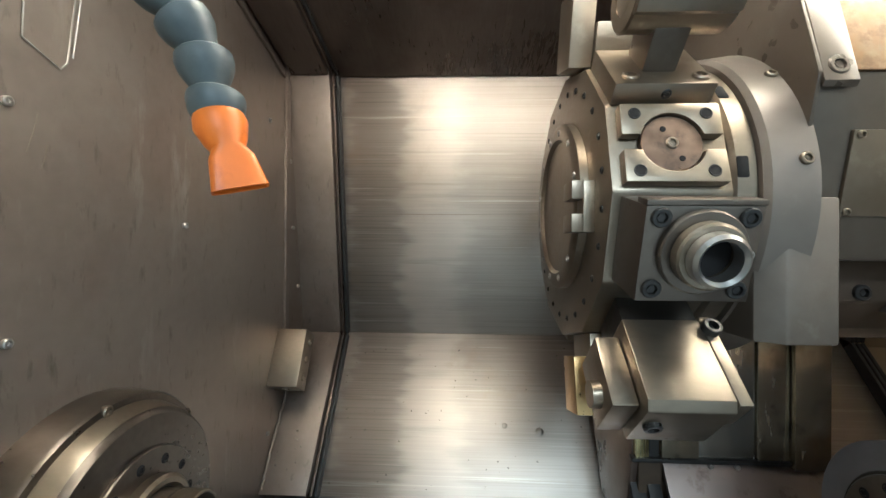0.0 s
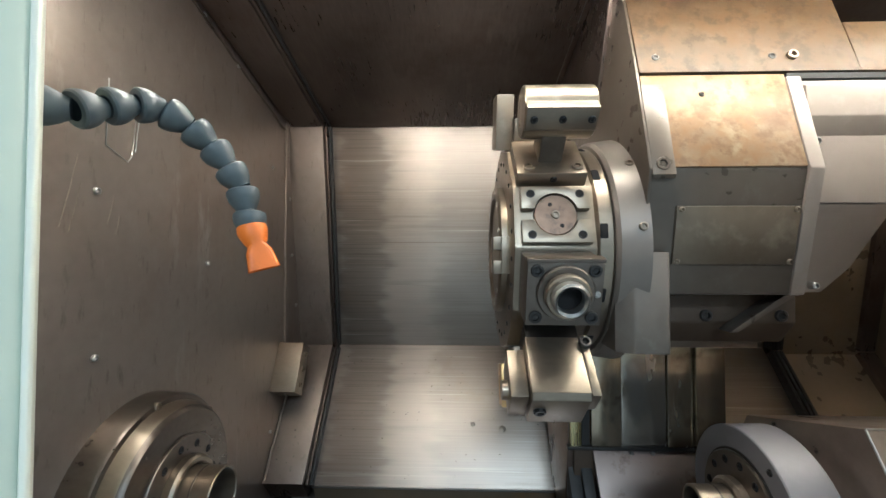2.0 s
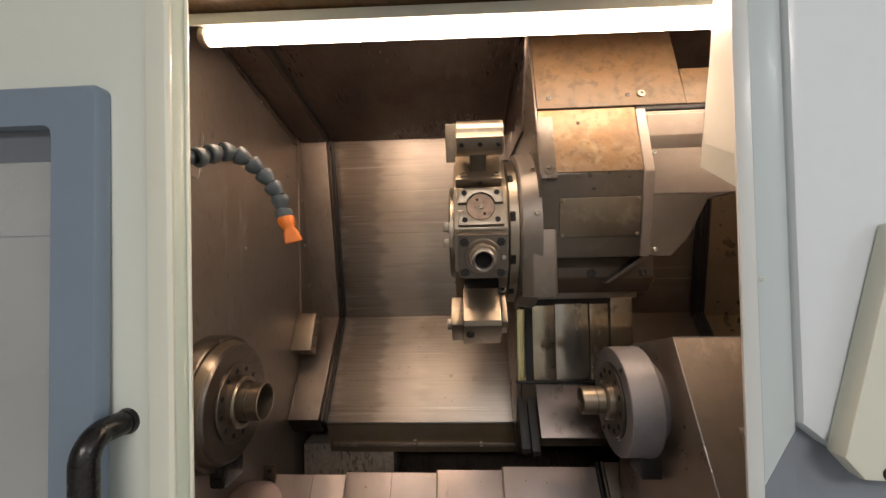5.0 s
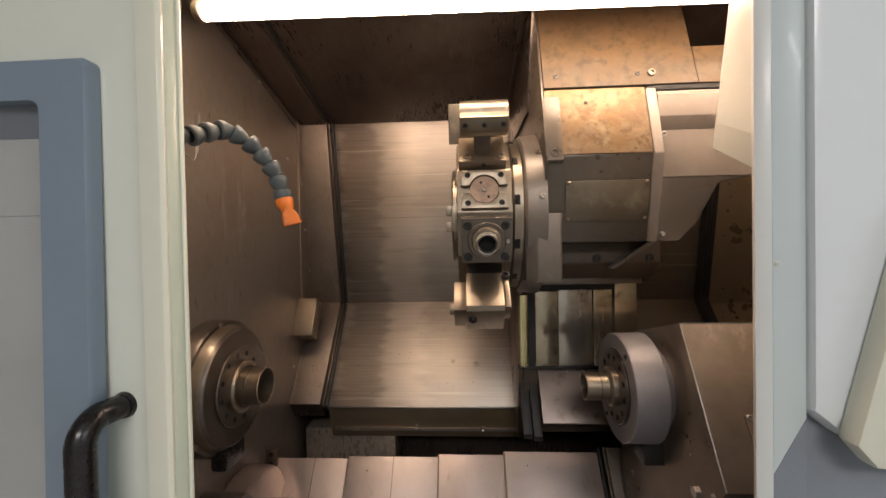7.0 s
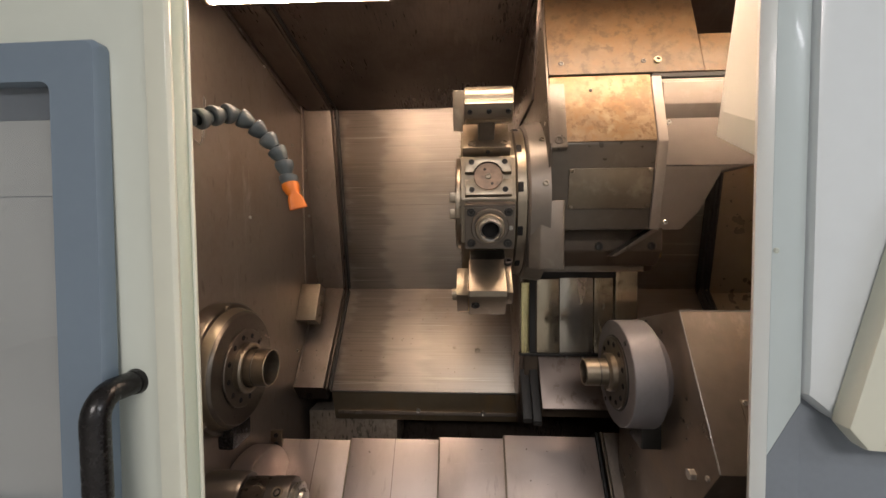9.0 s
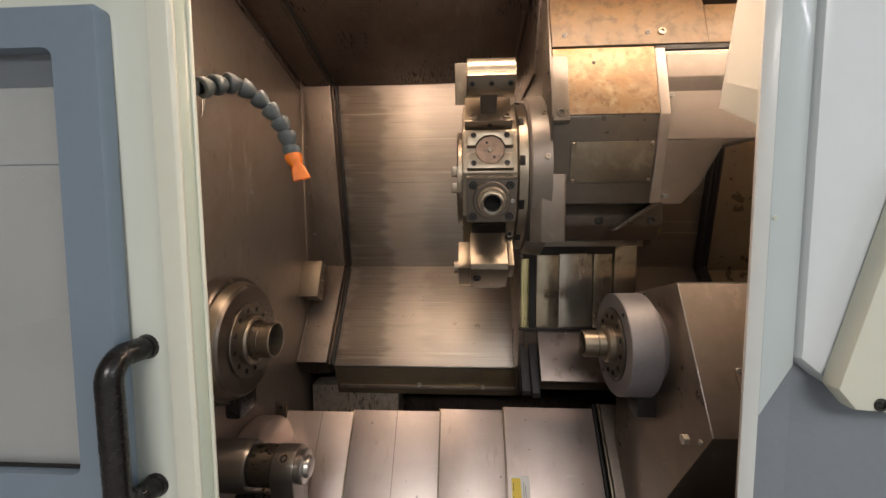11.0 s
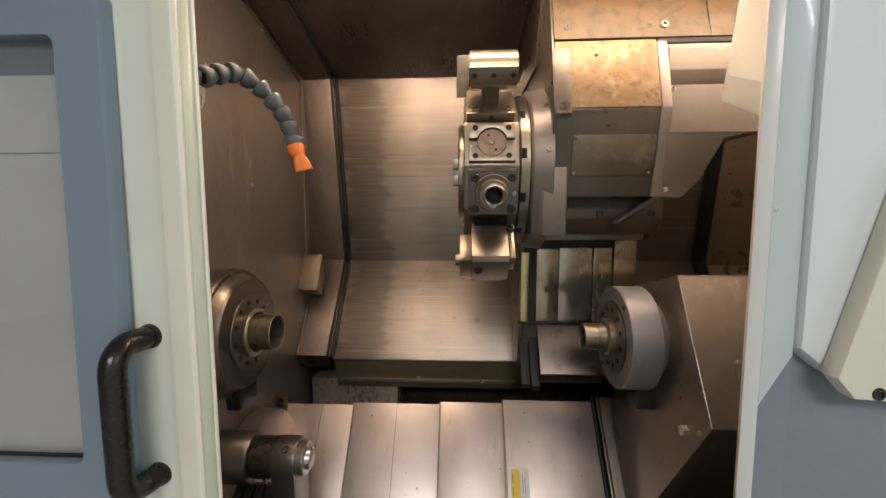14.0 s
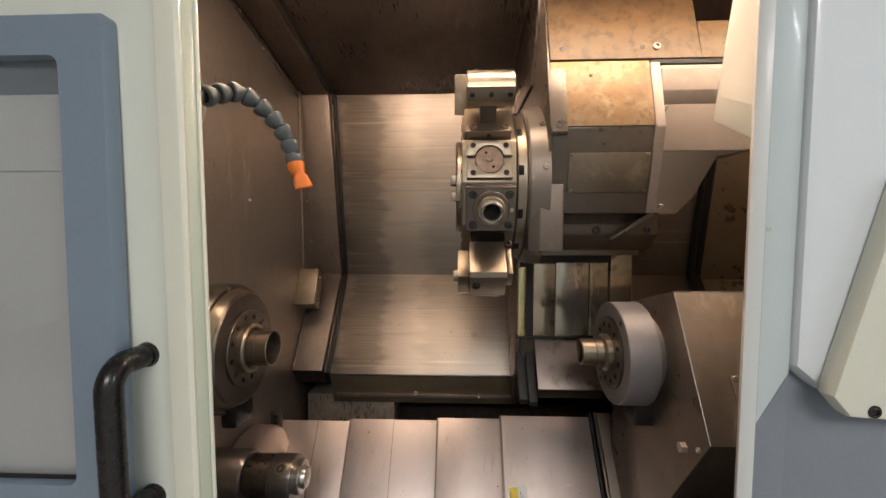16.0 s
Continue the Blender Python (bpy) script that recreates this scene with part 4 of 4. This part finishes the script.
part("fork", merged(box(0.135, 0.1475, fy, fy + 0.035, fz + 0.008, fz + 0.028, 0.001), box(0.135, 0.1475, fy, fy + 0.035, fz - 0.028, fz - 0.008, 0.001), box(0.1475, 0.16, fy, fy + 0.035, fz - 0.028, fz + 0.028, 0.001)), MACHINED, frk)

# ---- turret housing ----
hs = thing("turret_housing", "grey faceted turret housing with a rust-filmed hood", "housing")
F0, F1, F2, F3 = (0.447, 1.262), (0.412, 1.434), (0.448, 1.578), (0.515, 1.790)
part("body", prism([F0, F1, (0.456, 1.535), (0.85, 1.535), (0.85, 1.262)], 0.342, 0.560, "x", 0.004), CASTING, hs)
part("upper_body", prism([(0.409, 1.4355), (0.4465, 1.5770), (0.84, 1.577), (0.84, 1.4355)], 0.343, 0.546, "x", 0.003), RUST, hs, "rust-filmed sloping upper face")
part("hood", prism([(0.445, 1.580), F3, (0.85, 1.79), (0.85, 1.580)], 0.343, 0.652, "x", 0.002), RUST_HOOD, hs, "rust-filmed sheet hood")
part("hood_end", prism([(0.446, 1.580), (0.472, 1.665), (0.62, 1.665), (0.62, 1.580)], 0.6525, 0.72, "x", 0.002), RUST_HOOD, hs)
part("hood_gap", box(0.55, 0.72, 0.4475, 0.60, 1.570, 1.578, 0.0), RUBBER, hs)
lstrip = part("left_strip", prism([(0.4085, 1.420), (0.405, 1.425), (0.4385, 1.560), (0.443, 1.560)], 0.341, 0.372, "x", 0.001), CASTING, hs, "narrow screwed strip")
part("right_band", prism([(0.444, 1.262), (0.407, 1.434), (0.443, 1.572), (0.60, 1.572), (0.60, 1.262)], 0.546, 0.566, "x", 0.003), LIGHT_CASTING, hs)
part("side_sheet", prism([F0, (0.4075, 1.434), (0.445, 1.578), (0.513, 1.792), (0.86, 1.792), (0.86, 1.262)], 0.3375, 0.3415, "x", 0.001), CASTING, hs, "dark grey side sheet")
fd = (Vector((0, *F1)) - Vector((0, *F0))).normalized()
fnn = Vector((0, -fd.z, fd.y))


def on_front(x, f, h):
    return Vector((x, 0, 0)) + Vector((0, *F0)).lerp(Vector((0, *F1)), f) + fnn * h


a, b = on_front(0, 0.255, 0.0003), on_front(0, 0.715, 0.0003)
t3 = fnn * 0.004
cpl = part("cover_plate", prism([(a.y, a.z), (b.y, b.z), (b.y + t3.y, b.z + t3.z), (a.y + t3.y, a.z + t3.z)], 0.379, 0.543, "x", 0.001), PLATE, hs, "rectangular screwed cover plate")
for x in (0.385, 0.537):
    for f in (0.28, 0.69):
        screw(cpl, on_front(x, f, 0.004), fnn, 0.0038, 0.003, MACHINED)
un = Vector((0, -0.97, 0.2))
screw(lstrip, (0.356, 0.410, 1.440), un, 0.0095, 0.003, CASTING)
screw(hs, (0.425, 0.4375, 1.545), un, 0.004, 0.001, PHOSPHATE)
for x in (0.369, 0.535):
    screw(hs, (x, 0.4535, 1.606), un, 0.0055, 0.001, PHOSPHATE)
screw(hs, (0.562, 0.4535, 1.606), un, 0.0075, 0.005, MACHINED)
screw(hs, (0.706, 0.4535, 1.606), un, 0.0055, 0.005, GROUND)
screw(hs, (0.574, 0.440, 1.276), (0, -1, 0), 0.005, 0.006, GROUND)
screw(hs, (0.574, 0.430, 1.475), (0, -1, 0), 0.005, 0.004, GROUND)
part("end_block", prism([(0.5665, 1.566), (0.80, 1.566), (0.80, 1.400), (0.745, 1.391), (0.5665, 1.391)], 0.445, 0.62, "y", 0.003), LIGHT_CASTING, hs, "pinkish grey painted end block")
bm = prism([(0.5665, 1.3905), (0.735, 1.3905), (0.692, 1.380), (0.668, 1.300), (0.640, 1.262), (0.5665, 1.262)], 0.446, 0.62, "y", 0.0)
for v in bm.verts:
    if v.co.y < 0.5:
        v.co.y += (1.3905 - v.co.z) * 0.45
part("end_block_foot", finish(bm, 0.002), LIGHT_CASTING, hs)
part("end_step", prism([(0.446, 1.560), (0.436, 1.556), (0.434, 1.512), (0.446, 1.484)], 0.5668, 0.795, "x", 0.002), LIGHT_CASTING, hs)
flg = part("flange", turned([(0.298, 0), (0.298, 0.181), (0.303, 0.186), (0.326, 0.189), (0.342, 0.191), (0.342, 0)], "x", (0, TY, TZ), 80), FLANGE, hs, "round grey painted flange")
part("flange_foot", prism([(0.300, 0.434), (0.322, 0.420), (0.367, 0.420), (0.371, 0.424), (0.371, 0.78), (0.300, 0.78)], 1.183, 1.322, "z", 0.004), FLANGE, hs, "grey painted flange foot")
for v in hs.children[-1].data.vertices:
    if v.co.y < 0.5 and v.co.z < 1.23:
        v.co.y += (1.235 - v.co.z) * 0.5
for th in (8, -24, 40, -52):
    r = 0.1905
    screw(flg, (0.331, TY - 0.1895 * math.cos(radians(th)), TZ + 0.1895 * math.sin(radians(th))), (0, -math.cos(radians(th)), math.sin(radians(th))), 0.006, 0.003, MACHINED)
# shade under the housing is put into this casting's colour
part("under_body", prism([(0.50, 1.265), (0.50, 1.215), (0.53, 1.180), (0.85, 1.180), (0.85, 1.265)], 0.372, 0.600, "x", 0.004), SHADED_CASTING, hs, "underside casting with its shade painted dark")
part("base_plate", prism([(0.345, 0.56), (0.585, 0.56), (0.622, 0.60), (0.622, 0.88), (0.345, 0.88)], 1.163, 1.1805, "z", 0.003), DARK_MACHINED, hs, "oily machined base plate")
part("strut", prism([(0.480, 1.205), (0.492, 1.205), (0.580, 1.262), (0.562, 1.262)], 0.470, 0.50, "y", 0.002), CASTING, hs)
for x in (0.463, 0.576):
    screw(hs, (x, 0.499, 1.226), (0, -1, 0), 0.009, 0.004, PHOSPHATE)
part("drain_cock", box(0.360, 0.366, 0.455, 0.47, 1.222, 1.236, 0.002), MACHINED, hs)
part("brass_block", box(0.655, 0.686, 0.690, 0.72, 1.188, 1.220, 0.002), BRASS, hs, "small square brass block")
part("brass_arm", box(0.60, 0.66, 0.70, 0.73, 1.17, 1.20, 0.003), DARK, hs)

# ---- lower turret tool at the chamber's front corner ----
lt = thing("lower_tool_holder", "dark round lower turret tool holder with a clamped nose", "tool holder")
LYA, LZA = 0.42, 0.682
part("barrel", turned([(-0.44, 0), (-0.44, 0.054), (-0.318, 0.056), (-0.310, 0.052), (-0.310, 0)], "x", (0, LYA, LZA - 0.002), 48), OXIDE, lt)
part("sleeve", turned([(-0.310, 0), (-0.310, 0.041), (-0.306, 0.0445), (-0.257, 0.0445), (-0.257, 0)], "x", (0, LYA, LZA), 48), DARK_MACHINED, lt, "dark glossy turned sleeve")
arm = [(LYA + 0.046 * math.cos(radians(a)), LZA + 0.046 * math.sin(radians(a))) for a in range(-20, 201, 10)]
arm += [(LYA - 0.040, LZA - 0.06), (LYA - 0.040, LZA - 0.28), (LYA + 0.03, LZA - 0.28), (LYA + 0.038, LZA - 0.06)]
clampp = part("clamp", prism(arm, -0.2565, -0.205, "x", 0.004), OXIDE, lt, "pale machined clamp arm")
part("nose_ring", turned([(-0.205, 0), (-0.205, 0.035), (-0.193, 0.037), (-0.190, 0.034), (-0.189, 0.024), (-0.181, 0.022), (-0.179, 0.016), (-0.179, 0)], "x", (0, LYA, LZA), 40), GROUND, lt)
bn = Vector((0, -math.cos(radians(50)), math.sin(radians(50))))
part("bolt_seat", moved(tube(-0.002, 0.0012, 0.0125, 0.0085, "z", (0, 0, 0), 0.0005, 24), Matrix.Translation(Vector((-0.2285, LYA, LZA)) + bn * 0.0462) @ bn.to_track_quat("Z", "Y").to_matrix().to_4x4()), MACHINED, clampp)
screw(clampp, Vector((-0.2285, LYA, LZA)) + bn * 0.0445, bn, 0.0085, 0.003, PHOSPHATE)
for k in range(4):
    part("serration", prism([(LYA - 0.05 + 0.006 * k, LZA - 0.075), (LYA - 0.02, LZA - 0.055), (LYA + 0.02, LZA - 0.075), (LYA, LZA - 0.11)], -0.345 + 0.022 * k, -0.328 + 0.022 * k, "x", 0.001), PHOSPHATE, lt)
ltd = thing("lower_turret", "worn round lower turret disc below the main spindle", "turret")
part("disc", turned([(-0.398, 0), (-0.398, 0.142), (-0.392, 0.147), (-0.350, 0.147), (-0.342, 0.144), (-0.337, 0.136), (-0.337, 0)], "x", (0, 0.55, 0.565), 72), COVER, ltd)
part("hub", turned([(-0.337, 0), (-0.337, 0.06), (-0.330, 0.055), (-0.330, 0)], "x", (0, 0.55, 0.565), 48), MACHINED, ltd)
br = thing("pipe_bracket", "small steel bracket with two screws beside the way cover", "bracket")
part("plate", box(-0.400, -0.366, 0.70, 0.712, 0.640, 0.690, 0.002), MACHINED, br)
for z in (0.652, 0.677):
    screw(br, (-0.383, 0.70, z), (0, -1, 0), 0.006, 0.004, PHOSPHATE)

# ---- front of the machine ----
solid("guard_plate", prism([(0.5475, 0.143), (0.592, 0.303), (0.597, 0.303), (0.5525, 0.143)], 1.417, 1.90, "z", 0.001), GUARD, "white painted splash guard beside the opening", "guard")
gp = bpy.data.objects["guard_plate"]
for v in gp.data.vertices:
    if v.co.z < 1.5:
        v.co.z -= (0.303 - v.co.y) * 0.39
    if v.co.y > 0.2:
        v.co.x += max(0.0, v.co.z - 1.417) * 0.12

door = thing("door_1", "pale green-white sliding machine door standing open", "door", "", "structure")
part("leaf", box(-1.40, -0.240, 0.100, 0.150, 0.10, 2.05, 0.004), PAINT, door)
part("edge_bar", prism([(-0.2395, 0.139), (-0.2395, 0.097), (-0.235, 0.0915), (-0.208, 0.091), (-0.2035, 0.095), (-0.2035, 0.128), (-0.214, 0.139)], 0.10, 2.05, "z", 0.001), CREAM, door, "rounded pale cream door edge")
part("edge_channel", prism([(-0.2032, 0.126), (-0.2032, 0.098), (-0.1985, 0.107), (-0.1965, 0.113), (-0.1965, 0.1195)], 0.10, 2.05, "z", 0.0008), GREEN_PAINT, door, "pale green painted channel")
part("edge_lip", prism([(-0.1962, 0.1195), (-0.1962, 0.1125), (-0.1945, 0.1120), (-0.1925, 0.114), (-0.1925, 0.117), (-0.1945, 0.1195)], 0.10, 2.05, "z", 0.001), CREAM, door)
wf = thing("window_1", "blue-grey window frame with a glass pane in the door", "window", "", "structure")


def rounded_rect(x0, x1, z0, z1, r, k=6):
    pts = []
    for cx, cz, a0 in ((x1 - r, z1 - r, 0), (x0 + r, z1 - r, 90), (x0 + r, z0 + r, 180), (x1 - r, z0 + r, 270)):
        pts += [(cx + r * math.cos(radians(a0 + 90 * i / k)), cz + r * math.sin(radians(a0 + 90 * i / k))) for i in range(k + 1)]
    return pts


def frame_ring(outer, inner, y0, y1):
    bm = bmesh.new()
    n = len(outer)
    rows = [[bm.verts.new((x, y, z)) for x, z in ring] for ring, y in ((outer, y1), (outer, y0 + 0.006), ([(x * 1.0 + (0.004 if x < -0.7 else -0.004), z + (0.004 if z < 1.1 else -0.004)) for x, z in outer], y0), (inner, y0), (inner, y1))]
    for a, b in zip(rows, rows[1:]):
        for i in range(n):
            bm.faces.new((a[i], a[(i + 1) % n], b[(i + 1) % n], b[i]))
    bmesh.ops.recalc_face_normals(bm, faces=bm.faces)
    return bm


FOX, FIX = -0.290, -0.353
fr = frame_ring(rounded_rect(-1.25, FOX, 0.835, 1.508, 0.012), rounded_rect(-1.17, FIX, 0.893, 1.455, 0.014), -0.020, 0.0)
lean = Matrix.Translation((0, 0.0995, 1.50)) @ Matrix.Rotation(radians(-0.9), 4, "X") @ Matrix.Translation((0, 0, -1.50))
wframe = part("window_frame", moved(fr, lean), BLUE, wf, "blue-grey painted window frame")
# grey sheet and dark top band paint the workshop's reflection in the glass
part("inner_sheet", box(-1.172, FIX + 0.003, 0.0970, 0.0995, 0.890, 1.412, 0.0), SHEET, wf, "light grey sheet standing in for the reflection in the glass")
part("inner_band", box(-1.172, FIX + 0.003, 0.0972, 0.0995, 1.4125, 1.458, 0.0), SLATE, wf)
part("sheet_joint", box(-1.172, FIX + 0.003, 0.0962, 0.0969, 1.3115, 1.3125, 0.0), SLATE, wf)
part("pane", box(-1.172, FIX + 0.003, 0.0895, 0.0935, 0.890, 1.458, 0.0), PANE, wf, "clear reflecting window pane")
part("gasket", prism([(-1.17, 0.8915), (FIX, 0.8915), (FIX, 0.8965), (-1.17, 0.8965)], 0.084, 0.0894, "y", 0.0005), RUBBER, wframe)
screw(wframe, (FIX - 0.006, 0.0885, 0.901), (0, -1, 0), 0.004, 0.003, RUBBER, "gasket_stud")

hd = thing("door_handle", "black plastic bow handle on the pale door", "handle")
c = bpy.data.curves.new("grip", "CURVE")
c.dimensions, c.bevel_depth, c.bevel_resolution, c.use_fill_caps = "3D", 0.0155, 8, True
sp = c.splines.new("POLY")
HT, HB = 1.063, 0.862
base_x = -0.272
hp = [(base_x, 0.102, HT), (base_x - 0.004, 0.075, HT)]
hp += [(base_x - 0.006, 0.075 - 0.030 * math.sin(radians(a)), HT - 0.030 * (1 - math.cos(radians(a)))) for a in range(10, 91, 10)]
hp += [(x, y, HT + HB - z) for x, y, z in reversed(hp)]
sp.points.add(len(hp) - 1)
for p, q in zip(sp.points, hp):
    p.co = (*q, 1)
tmp = bpy.data.objects.new("tmp", c)
me = bpy.data.meshes.new_from_object(tmp)
bpy.data.objects.remove(tmp)
bm = bmesh.new()
bm.from_mesh(me)
part("grip", bm, BLACK, hd)
for z in (HT, HB):
    part("foot", turned([(-0.006, 0), (-0.006, 0.016), (0, 0.0175), (0, 0)], "y", (base_x, 0.100, z), 32), BLACK, hd)

jamb = thing("door_frame", "white painted jamb beside the opening", "door frame", "", "structure")
part("edge_strip", prism([(0.5316, 0.118), (0.5465, 0.110), (0.5465, 0.142), (0.5450, 0.142)], 0.0, 2.05, "z", 0.0015), PAINT_COOL, jamb, "white painted rounded edge")
part("jamb", prism([(0.547, 2.05), (0.586, 2.05), (0.586, 1.045), (0.547, 0.975)], 0.1105, 0.142, "y", 0.002), JAMB_BLUE, jamb)
part("jamb_foot", prism([(0.547, 0.9745), (0.586, 1.0445), (0.586, 0.0), (0.547, 0.0)], 0.1110, 0.142, "y", 0.001), SLATE, jamb, "slate painted lower jamb")
screw(jamb, (0.552, 0.110, 1.234), (0, -1, 0), 0.0035, 0.001, PAINT)
fp = thing("front_panel", "cool white bulging front panel with a slanted lower edge", "panel", "", "structure")
bm = prism([(0.5865, 2.05), (0.5865, 1.055), (0.632, 1.018), (1.60, 0.95), (1.60, 2.05)], 0.100, 0.144, "y", 0.014)
part("panel", bm, COOL_BLUE, fp)
lp = solid("lower_panel", box(0.5865, 1.60, 0.128, 0.1445, 0.0, 1.10, 0.002), SLATE, "slate grey painted lower front panel", "panel")
pend = thing("control_box", "cream painted control box corner with a black screw", "control box")
part("body", prism([(0.680, 1.30), (0.609, 1.030), (0.631, 1.004), (1.0, 0.985), (1.0, 1.30)], 0.072, 0.0995, "y", 0.006), CREAM, pend)
screw(pend, (0.657, 0.072, 1.013), (0, -1, 0), 0.008, 0.002, PHOSPHATE)
solid("front_header", box(-1.40, 1.60, 0.165, 0.185, 1.83, 2.2), PAINT_COOL, "white painted front header", "wall")
solid("front_top", box(-1.40, 1.60, 0.10, 1.33, 2.2, 2.22), PAINT_COOL, "white painted machine roof", "roof")
solid("front_left_wall", box(-1.40, XL - 0.03, 0.165, 0.185, 0.0, 2.2), PAINT, "pale painted sheet behind the door", "wall")
solid("front_sill", box(-0.43, 0.58, 0.155, 0.185, 0.0, 0.55), SLATE, "slate painted sill below the opening", "wall")

solid("machine_side_left", box(-1.43, -1.40, 0.10, 1.34, 0.0, 2.22), PAINT, "pale painted machine side panel", "wall")
solid("machine_side_right", box(1.60, 1.63, 0.10, 1.34, 0.0, 2.22), PAINT_COOL, "white painted machine side panel", "wall")
solid("machine_back", box(-1.40, 1.60, 1.31, 1.34, 0.0, 2.2), PAINT, "pale painted machine back panel", "wall")

# ---- unseen workshop round the camera, its floor pale to bounce light ----
solid("workshop_floor", box(-5, 8, -4.5, 1.6, -0.05, 0.0), CONCRETE, "unseen concrete workshop floor, pale to bounce light", "floor")
solid("workshop_ceiling", box(-5, 8, -4.5, 1.6, 3.4, 3.45), WALLPAINT, "white workshop ceiling", "ceiling")
solid("workshop_wall_south", box(-5, 8, -4.55, -4.5, 0, 3.4), WALLPAINT, "white workshop wall", "wall")
solid("workshop_wall_west", box(-5.05, -5, -4.5, 1.6, 0, 3.4), WALLPAINT, "white workshop wall", "wall")
solid("workshop_wall_east", box(8, 8.05, -4.5, 1.6, 0, 3.4), WALLPAINT, "white workshop wall", "wall")
solid("workshop_wall_north", box(-5, 8, 1.6, 1.65, 0, 3.4), WALLPAINT, "white workshop wall", "wall")
